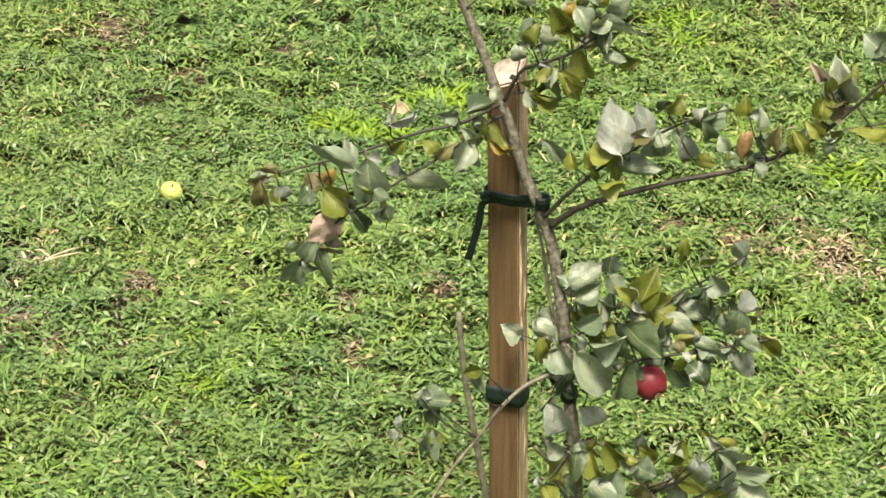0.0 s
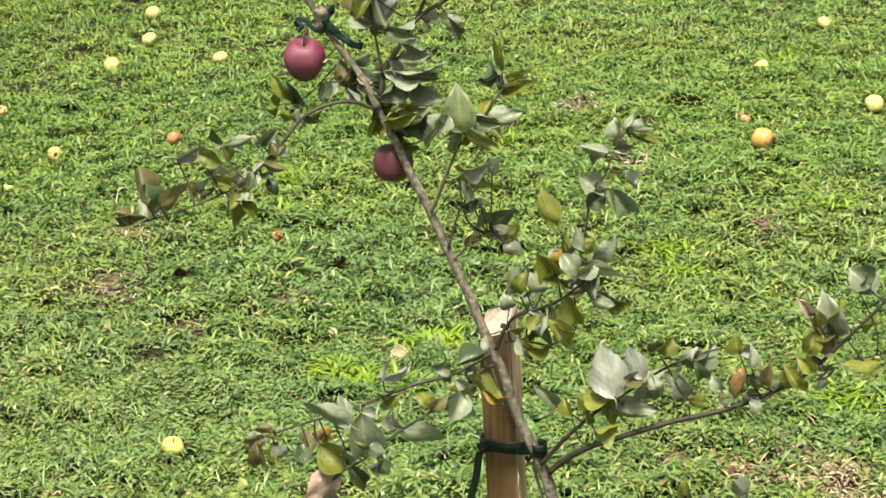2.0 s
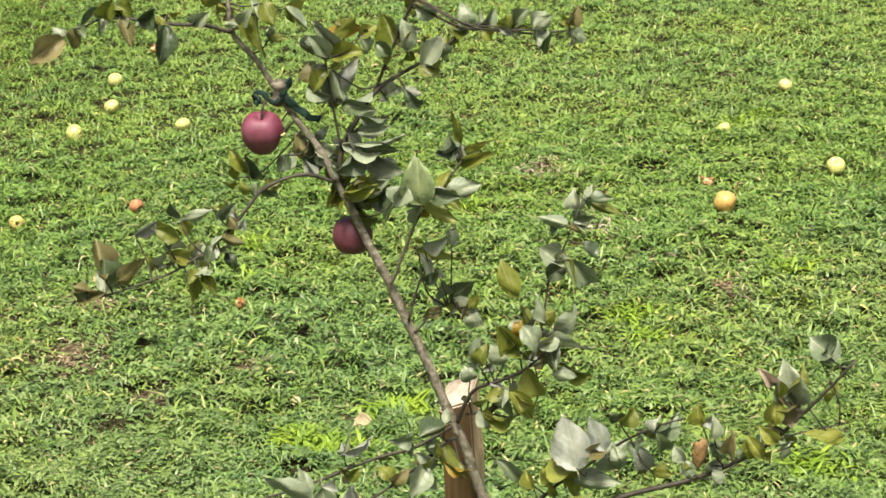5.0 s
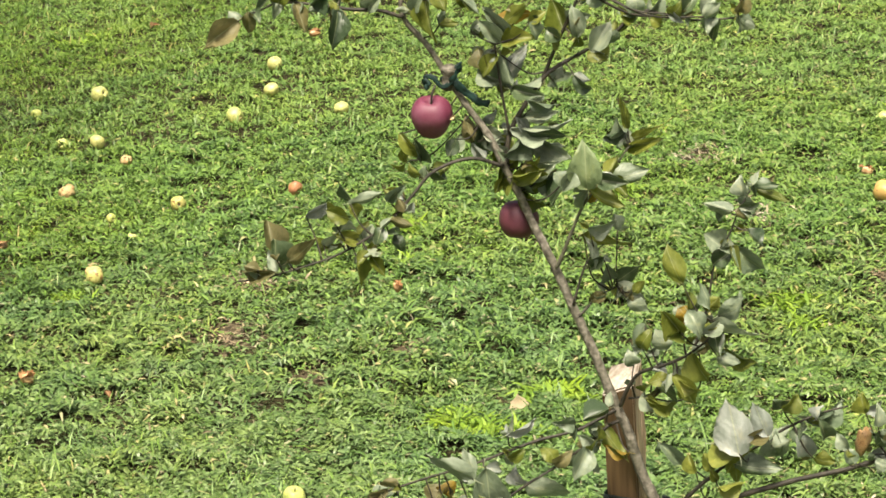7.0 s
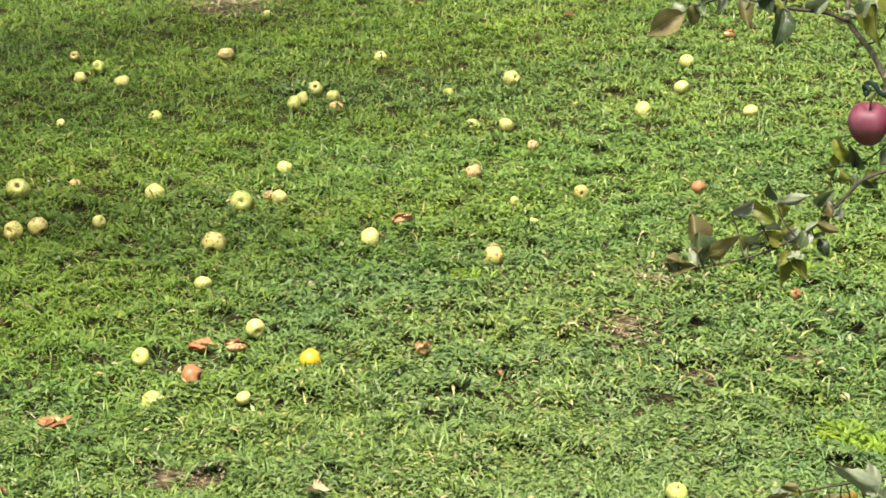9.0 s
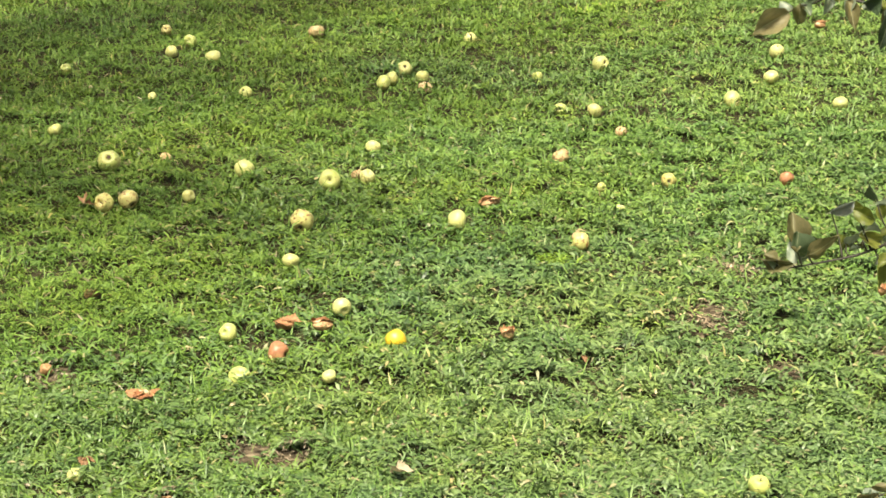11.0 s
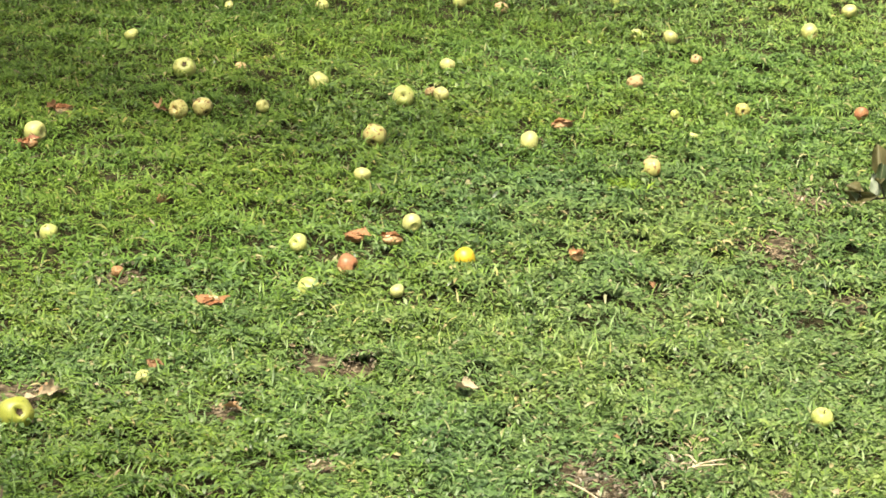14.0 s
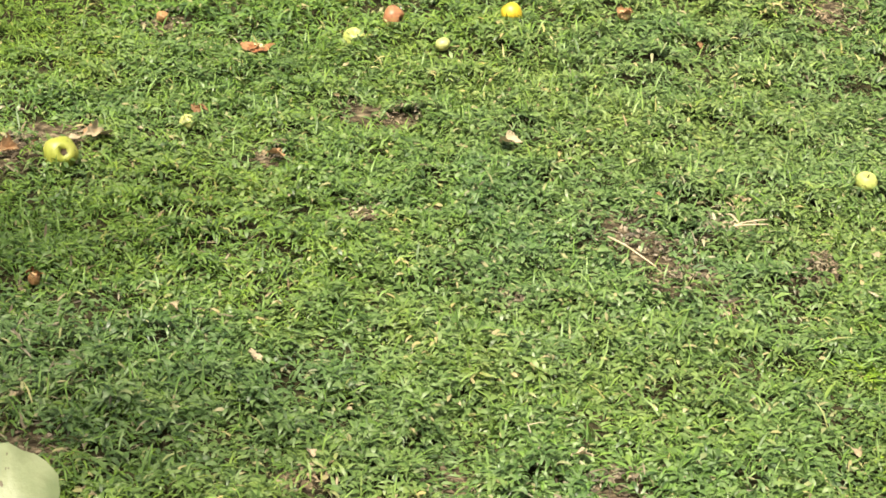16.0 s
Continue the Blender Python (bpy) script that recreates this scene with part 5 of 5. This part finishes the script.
for k in range(3):
    part("sepal", mesh_of("sepal", *tube([(0.05 * k, 0.05, -0.74), (0.18, 0.02 + 0.05 * k, -0.98), (0.30 + 0.08 * k, -0.03 + 0.1 * k, -1.16 - 0.05 * k)], 0.06, 0.03, 5, 3), FLESH), low_red)
shrivelled = tagged(new("shrivelled_fruit", apple_mesh("shrivelled_fruit", ROTTEN, 77, 1.9, 0.1, 0.6)), "shrivelled orange-brown fruit hanging on a side branch", "apple", "apples on the tree")
shrivelled.matrix_world = SPOT @ pose(0.327, -0.05, 0.910, 8, 14, 0) @ Matrix.Diagonal((0.0105, 0.0105, 0.0115, 1))


# ---- fallen apples ----
APPLES = {kind: [apple_mesh("fallen_apple", mat, 10 * n + k, 0.88 + 0.04 * k, 0.06, sink) for k in range(4)]
          for n, (kind, mat, sink) in enumerate((("yellow", YELLOW, 0.0), ("spotted", SPOTTED, 0.15), ("ruddy", ORANGE, 0.0), ("golden", GOLD, 0.0), ("blushed", BLUSH, 0.0), ("rotten", ROTTEN, 0.5), ("large", LARGE, 0.0), ("withered", WITHERED, 0.5)))}
LABELS = {"yellow": "yellow-green windfall apple lying in the lawn", "spotted": "yellow windfall apple with brown rotten spots on grass",
          "ruddy": "ruddy orange windfall apple lying in the lawn", "blushed": "orange-yellow blushed windfall apple in the lawn", "golden": "golden yellow windfall apple lying in the lawn",
          "large": "large yellow-green apple with dark eye among dead leaves",
          "withered": "withered pinkish-brown windfall sunk in the lawn",
          "rotten": "shrunken brown rotten apple lying in the lawn"}
toss = random.Random(8)


def drop_apples(kind, rows):
    for x, y, r, *lie in rows:
        y *= 0.9965
        ob = tagged(new("fallen_apple", toss.choice(APPLES[kind])), LABELS[kind], "apple", "fallen apples")
        # eye or stalk turned roughly towards the house, or to a side
        tilt = -118 if kind == "large" else toss.choice((-60, -75, -90, 20, -20, 100, 120, 150, 75, -165, 40))
        lean, roll, turn = tilt + toss.uniform(-15, 15), toss.uniform(-25, 25), toss.uniform(-10, 30) if kind == "large" else toss.uniform(-115, 115)
        if lie:
            lean, roll, turn = lie[0], roll * 0.3, lie[1]
        shrunk = kind in ("withered", "rotten")
        ob.matrix_world = pose(x, y, float(hill(x, y)) + r * (0.5 if shrunk else 0.78) + 0.010) @ Matrix.Diagonal((1, 1, 0.78 if shrunk else 1, 1)) @ pose(0, 0, 0, lean, roll, turn) @ Matrix.Scale(r * 0.98, 4)
        part("eye", EYE, ob)
        if toss.random() < 0.25:
            part("stalk", STALK, ob)


drop_apples('yellow', [
    (-0.872, 10.743, 0.025), (-1.497, 9.445, 0.029), (-1.542, 9.219, 0.027), (-1.346, 9.085, 0.033), (-1.126, 8.415, 0.027, -135, -25), (-1.473, 8.313, 0.022),
    (-0.292, 9.637, 0.030), (-0.541, 8.979, 0.033, -125, 10), (-0.607, 8.711, 0.031), (-0.581, 8.802, 0.029), (-0.461, 8.862, 0.029), (0.008, 8.978, 0.023),
    (0.272, 9.205, 0.036, -110, 40), (0.096, 8.382, 0.026, -115, -10), (0.227, 8.369, 0.030), (1.040, 9.525, 0.033), (0.971, 9.053, 0.032), (0.777, 8.619, 0.036),
    (1.202, 8.635, 0.031), (0.228, 7.311, 0.017), (0.282, 7.038, 0.019), (-0.244, 6.767, 0.036), (-0.575, 7.691, 0.028), (-0.565, 7.264, 0.027)])
drop_apples('yellow', [
    (-0.685, 7.177, 0.038, 66, 5), (-0.992, 7.323, 0.035, 150, 70), (-1.457, 7.334, 0.040, -132, 8), (-1.134, 7.004, 0.023), (-0.721, 6.308, 0.026), (-0.536, 5.912, 0.028, 100, 24),
    (-0.821, 5.667, 0.026), (-0.745, 5.325, 0.030), (-0.521, 5.372, 0.019), (-1.911, 8.820, 0.025), (-1.733, 7.760, 0.026), (-1.495, 5.596, 0.026),
    (-1.037, 4.661, 0.019), (-1.761, 6.482, 0.037), (0.523, 4.729, 0.026, 15, 30), (3.664, 8.416, 0.030), (3.290, 7.084, 0.034), (3.142, 7.776, 0.024)])
drop_apples('spotted', [
    (-1.639, 9.678, 0.025, -120, 0), (0.461, 7.412, 0.027, -95, 0), (0.145, 6.608, 0.030), (-1.389, 6.872, 0.033, -108, -14), (-1.315, 6.913, 0.035, -60, 40), (-0.727, 6.688, 0.039, -60, -12)])
drop_apples('rotten', [
    (-2.166, 8.601, 0.031), (-1.256, 5.990, 0.024), (-1.250, 5.350, 0.020)])
drop_apples('withered', [
    (-0.440, 8.715, 0.030), (0.320, 8.100, 0.024), (-0.604, 7.325, 0.024), (0.093, 7.675, 0.034), (-1.284, 7.476, 0.024), (-0.976, 9.730, 0.040), (0.140, 6.690, 0.024)])
drop_apples('ruddy', [
    (-0.667, 5.514, 0.032), (0.869, 7.464, 0.027)])
drop_apples('golden', [
    (-0.367, 5.637, 0.030)])
drop_apples('large', [
    (-1.254, 4.360, 0.039)])
drop_apples('blushed', [
    (2.734, 6.742, 0.038)])

# ---- litter on the lawn ----
def crumpled(seed, *shape):
    """A dead leaf, crumpled and torn at its rim."""
    me = leaf_mesh("fallen_leaf", DRYLEAF, *shape)
    for v in me.vertices:
        p = v.co * 3.1 + Vector((seed * 5.0, seed, 0))
        v.co += Vector((noise.noise(p), noise.noise(p + Vector((9, 0, 0))), noise.noise(p * 1.6 + Vector((0, 9, 0))))) * 0.15
    bm = bmesh.new()
    bm.from_mesh(me)
    rnd = random.Random(seed)
    rim = [f for f in bm.faces if any(e.is_boundary for e in f.edges) and rnd.random() < 0.3]
    bmesh.ops.delete(bm, geom=rim, context="FACES")
    bm.to_mesh(me)
    bm.free()
    return me


CURLED = [crumpled(k, *v) for k, v in enumerate(((0.6, 0.7, 0.4, 0.2), (0.8, 0.4, 0.5, 2.2), (0.4, 1.0, 0.3, 4.0), (0.7, 0.2, 0.6, 5.0), (0.3, 0.6, 0.5, 7.0)))]


def drop_leaves(mat, label, rows):
    for x, y, r in rows:
        ob = tagged(new("fallen_leaf", toss.choice(CURLED)), label, "leaf", "fallen leaves")
        turn = toss.uniform(0, 360)
        ob.matrix_world = pose(x, y, float(hill(x, y)) + 0.024, toss.uniform(-12, 25), toss.uniform(-30, 30), turn) @ Matrix.Diagonal((r * 1.1, r * 1.9, r * 1.1, 1)) @ Matrix.Translation((0, -0.5, 0))
        ob.material_slots[0].link = "OBJECT"
        ob.material_slots[0].material = mat


PEEL = leaf_material("rotten_peel", (0.16, 0.058, 0.022), (0.36, 0.20, 0.09), 0.6, 0.1, 0.3)


def turf(x, y):
    """The height of the soil among the blades, with its small mounds."""
    return float(hill(x, y) + 0.03 * mound_at(np.array([x]), np.array([y]))[0] ** 2)


def drop_rotten(rows):
    """Collapsed windfalls: a sunken brown core among curled scraps of peel and browned flesh."""
    for x, y, r in rows:
        ob = tagged(new("rotten_apple", toss.choice(APPLES["rotten"])), "flattened brown rotting windfall in the grass", "apple", "rotten apples")
        ob.matrix_world = pose(x, y, turf(x, y) + 0.018, toss.uniform(-12, 12), toss.uniform(-12, 12), toss.uniform(-25, 25)) @ Matrix.Diagonal((r * 0.95, r * 0.72, 0.016, 1))
        bit = part("flesh", mesh_of("flesh", [v.co * 0.5 for v in ob.data.vertices], [tuple(p.vertices) for p in ob.data.polygons], FLESH), ob, "pale browned apple flesh")
        bit.matrix_local = pose(toss.uniform(-0.6, 0.6), toss.uniform(-0.5, 0.2), 0.55)
        for k in range(4):
            scrap = part("peel", toss.choice(CURLED), ob)
            scrap.matrix_local = pose(toss.uniform(-0.7, 0.7), toss.uniform(-0.7, 0.7), toss.uniform(0.4, 0.9), toss.uniform(-20, 20), toss.uniform(-25, 25), toss.uniform(0, 360)) @ Matrix.Diagonal((1.6, 1.7, 0.9, 1)) @ Matrix.Translation((0, -0.5, 0))
            scrap.material_slots[0].link = "OBJECT"
            scrap.material_slots[0].material = PEEL


drop_leaves(DRYLEAF, 'curled dry brown leaf lying on the lawn', [
    (0.135, 5.501, 0.015), (-0.156, 10.971, 0.042), (0.599, 10.640, 0.027), (-1.022, 4.734, 0.020), (-1.227, 4.518, 0.025),
    (0.078, 4.612, 0.013), (-1.778, 6.760, 0.033), (-1.033, 4.730, 0.026), (-0.810, 4.509, 0.025), (0.072, 4.599, 0.013), (0.054, 4.510, 0.010),
    (2.849, 6.913, 0.034), (-1.382, 4.359, 0.030), (-1.405, 4.325, 0.022), (-1.465, 6.900, 0.030), (-1.440, 6.860, 0.022), (-1.33, 4.42, 0.018)])
drop_leaves(PALELEAF, 'curled dry pale tan leaf lying on the lawn', [
    (-1.255, 4.470, 0.020), (-0.293, 4.713, 0.032), (-1.648, 10.666, 0.027), (-1.760, 8.471, 0.028), (-1.734, 6.693, 0.025),
    (-1.217, 4.498, 0.038), (-0.570, 4.218, 0.024), (-0.861, 3.690, 0.011), (-0.673, 3.534, 0.020), (-0.106, 3.674, 0.007), (-0.474, 3.393, 0.009),
    (-0.286, 3.469, 0.007), (0.434, 3.466, 0.016), (-0.057, 3.351, 0.020), (-1.045, 3.277, 0.020), (-0.518, 3.228, 0.015), (-0.838, 2.997, 0.007),
    (2.109, 5.537, 0.016), (1.148, 5.147, 0.035), (0.522, 4.337, 0.014)])
drop_rotten([
    (-0.142, 6.998, 0.035), (-0.681, 5.758, 0.031), (-0.573, 5.715, 0.031), (-0.067, 5.696, 0.020),
    (-0.969, 5.128, 0.033), (1.019, 6.213, 0.014), (1.297, 10.097, 0.029), (-1.741, 6.744, 0.029), 
    (-1.753, 6.367, 0.029), (-1.148, 3.752, 0.015), (2.786, 7.004, 0.021)])


def drop_straw(x, y, turn, length):
    ob = tagged(new("straw", mesh_of("straw", *tube([(-length / 2, 0, 0), (-length / 6, 0.0015, 0.003), (length / 5, -0.001, 0.002), (length / 2, 0.001, -0.003)], 0.0024, 0.0016, 6, 3), STRAW)),
                "dry pale straw stalk lying on the lawn", "straw", "straw stalks")
    ob.matrix_world = pose(x, y, turf(x, y) + 0.029, 0, 0, turn)


for x, y, turn, length in ((0.252, 4.417, 41, 0.112), (0.244, 4.388, 30, 0.115), (0.215, 4.43, 120, 0.05), (0.002, 4.196, -48, 0.155)):
    drop_straw(x, y, turn, length)


# ---- bright grass tufts ----
def tuft_mesh(seed):
    rng = np.random.RandomState(seed)
    verts, faces = [], []
    for _ in range(110):
        a, l, w = rng.uniform(0, 6.283), rng.uniform(0.025, 0.058), rng.uniform(0.006, 0.010)
        rise, droop = rng.uniform(0.35, 1.15), rng.uniform(0.6, 1.6)
        x, y = rng.normal(0, 0.034, 2)
        c, s = math.cos(a), math.sin(a)
        n = len(verts)
        for t, f in ((0.0, 0.6), (0.4, 1.0), (0.75, 0.75)):
            ang = rise - droop * t * 0.6
            o, u = l * t * math.cos(ang), l * t * math.sin(ang)
            for e in (-1, 1):
                verts.append((x + c * o - e * s * w * f / 2, y + s * o + e * c * w * f / 2, u - 0.003))
        ang = rise - droop * 0.6
        verts.append((x + c * l * math.cos(ang), y + s * l * math.cos(ang), l * math.sin(ang)))
        faces += [(n, n + 1, n + 3, n + 2), (n + 2, n + 3, n + 5, n + 4), (n + 4, n + 5, n + 6)]
    return mesh_of("grass_tuft", verts, faces, TUFT)


TUFTS = [tuft_mesh(k) for k in range(4)]
for x, y, size in ((0.498, 3.827, 0.80), (0.54, 3.407, 0.95), (1.25, 5.23, 1.2), (1.03, 5.05, 1.1), (1.12, 4.98, 1.0), (1.11, 6.46, 1.1), (2.71, 6.07, 1.1), (2.55, 5.85, 0.9),
    (2.28, 7.72, 1.1), (1.96, 7.12, 1.0), (2.09, 5.80, 1.3), (2.07, 5.59, 1.0), (2.10, 4.57, 1.3), (3.25, 7.87, 1.2), (3.41, 8.02, 1.0), (1.28, 5.22, 1.1),
    (0.97, 5.12, 1.1), (0.07, 6.42, 0.9), (0.19, 10.36, 1.2), (0.32, 10.50, 1.1),
    (-0.65, 10.07, 1.2), (1.18, 6.86, 1.0)):
    ob = tagged(new("grass_tuft", toss.choice(TUFTS)), "bright yellow-green tuft of coarse grass in lawn", "grass tuft", "grass tufts")
    ob.matrix_world = pose(x, y, float(hill(x, y)) + 0.016, 0, 0, toss.uniform(0, 360)) @ Matrix.Scale(size * 0.95, 4)


# ---- broad-leaved plant beside the path, one low leaf in view, tall stems added unseen ----
plant = tagged(new("broad_leaved_plant"), "large pale-leaved plant, its unseen tall stems added for shade", "plant")
plant.matrix_world = pose(-0.80, 2.62, 0, 0, 0, 0)
def plant_material():
    m, tree, shader = material("large_pale_leaf", 0.5, 0.4)
    base = ramp(tree, noise_at(tree, 2.2, 4.0), [(0.35, (0.13, 0.165, 0.08)), (0.65, (0.21, 0.24, 0.135))])
    eaten = ramp(tree, noise_at(tree, 6.0, 3.0), [(0.66, (0, 0, 0)), (0.68, (1, 1, 1))])
    colour = mix(tree, eaten, base, (0.10, 0.085, 0.05))
    tree.links.new(colour, shader.inputs["Base Color"])
    relief(tree, shader, noise_at(tree, 5.0, 4.0), 0.3, 0.02)
    see_through(m, tree, shader, colour, 0.25)
    return m


PLANTLEAF = plant_material()
BROAD = [leaf_mesh("leaf_blade", PLANTLEAF, 0.12, 0.35, 0.3, 0.7 + 2 * k, 1.0, 0.0) for k in range(3)]
part("leaf_blade", BROAD[0], plant).matrix_local = Matrix.Translation((-0.099, -0.075, 0.307)) @ pose(0, 0, 0, 38, 10, 30) @ Matrix.Diagonal((0.19, 0.21, 0.19, 1)) @ Matrix.Translation((0, -0.5, 0))
part("stem", mesh_of("stem", *tube([(-0.058, -0.146, 0.242), (-0.2, -0.2, 0.20), (-0.45, -0.25, 0.12), (-0.5, -0.27, -0.03)], 0.004, 0.007, 7, 4), GREYTWIG), plant)
# unseen taller stems beside the path, added to shade the near-left lawn
grown = random.Random(12)
for k in range(10):
    x, y = (-0.75 + 0.12 * k, -0.35 + 0.05 * k) if k < 5 else (-1.25 + 0.08 * (k - 5), 0.05 + 0.14 * (k - 5))
    lean, tall = grown.uniform(-0.25, 0.1) + (0.10 * k if k < 5 else 0.3), grown.uniform(1.75, 2.25) + (0.15 if k >= 5 else 0.0)
    line = [(x, y, -0.03), (x - 0.05, y, 0.6), (x - 0.12 + 0.3 * lean, y + 0.02, 1.3), (x + lean, y + 0.05, tall)]
    stem = part("stem", mesh_of("stem", *tube(line, 0.014, 0.006, 8, 5), GREYTWIG), plant)
    for p in catmull(line, 8)[11:]:
        for _ in range(grown.choice((0, 1, 1)) if k < 5 else 2):
            a = grown.uniform(0, 360)
            low = max(0.0, 1.75 - p.z)
            if p.x + 0.3 * math.cos(radians(a)) > 0.25 - 1.2 * low or (k >= 5 and p.z < 1.55):
                continue
            size = grown.uniform(0.13, 0.22)
            part("leaf_blade", grown.choice(BROAD), plant).matrix_local = pose(p.x, p.y, p.z, grown.uniform(-25, 15), grown.uniform(-20, 20), a - 90) @ Matrix.Diagonal((size, size * 1.1, size, 1))


# ---- unseen old apple tree of the windfalls, its crown placed to shade the lawn ----
def build_unseen_tree():
    tree = tagged(new("unseen_apple_tree"), "unseen broad old apple tree placed to shade the lawn", "apple tree")
    tree.matrix_world = pose(-3.60, 7.5, 0)
    part("trunk", mesh_of("trunk", *tube([(0, 0, -0.1), (0.05, 0.02, 0.6), (0.0, 0.05, 1.2), (0.1, 0.1, 1.7)], 0.16, 0.11, 14, 5, 0.15), BARK), tree)
    rnd = random.Random(5)
    limbs = []
    for k in range(9):
        a = 2 * math.pi * k / 9 + rnd.uniform(-0.2, 0.2)
        reach, top = rnd.uniform(1.7, 3.1), rnd.uniform(2.5, 3.7)
        line = [(0.08, 0.09, 1.55), (0.5 * reach * math.cos(a), 0.5 * reach * math.sin(a), 2.0 + 0.2 * rnd.random()), (reach * math.cos(a) + 0.35, reach * math.sin(a), top)]
        limbs += catmull(line, 10)[6:]
        part("limb", mesh_of("limb", *tube(line, 0.06, 0.012, 8, 6, 0.15), BARK), tree)
    rng = np.random.RandomState(17)
    verts, faces = [], []
    for _ in range(11500):
        c = limbs[rng.randint(len(limbs))]
        x, y, z = c.x + rng.normal(0, 0.22), c.y + rng.normal(0, 0.22), c.z + rng.normal(0.05, 0.2)
        a, e, l = rng.uniform(0, 6.283), rng.uniform(-0.9, 0.5), rng.uniform(0.06, 0.10)
        way = Vector((math.cos(a) * math.cos(e), math.sin(a) * math.cos(e), math.sin(e)))
        side = Vector((-math.sin(a), math.cos(a), rng.uniform(-0.6, 0.6))).normalized() * l * 0.28
        p = Vector((x, y, z))
        n = len(verts)
        verts += [p, p + way * l * 0.5 + side, p + way * l * 0.5 - side + Vector((0, 0, 0.005)), p + way * l]
        faces += [(n, n + 1, n + 2), (n + 1, n + 3, n + 2)]
    part("crown", mesh_of("crown", verts, faces, COVER), tree)


build_unseen_tree()
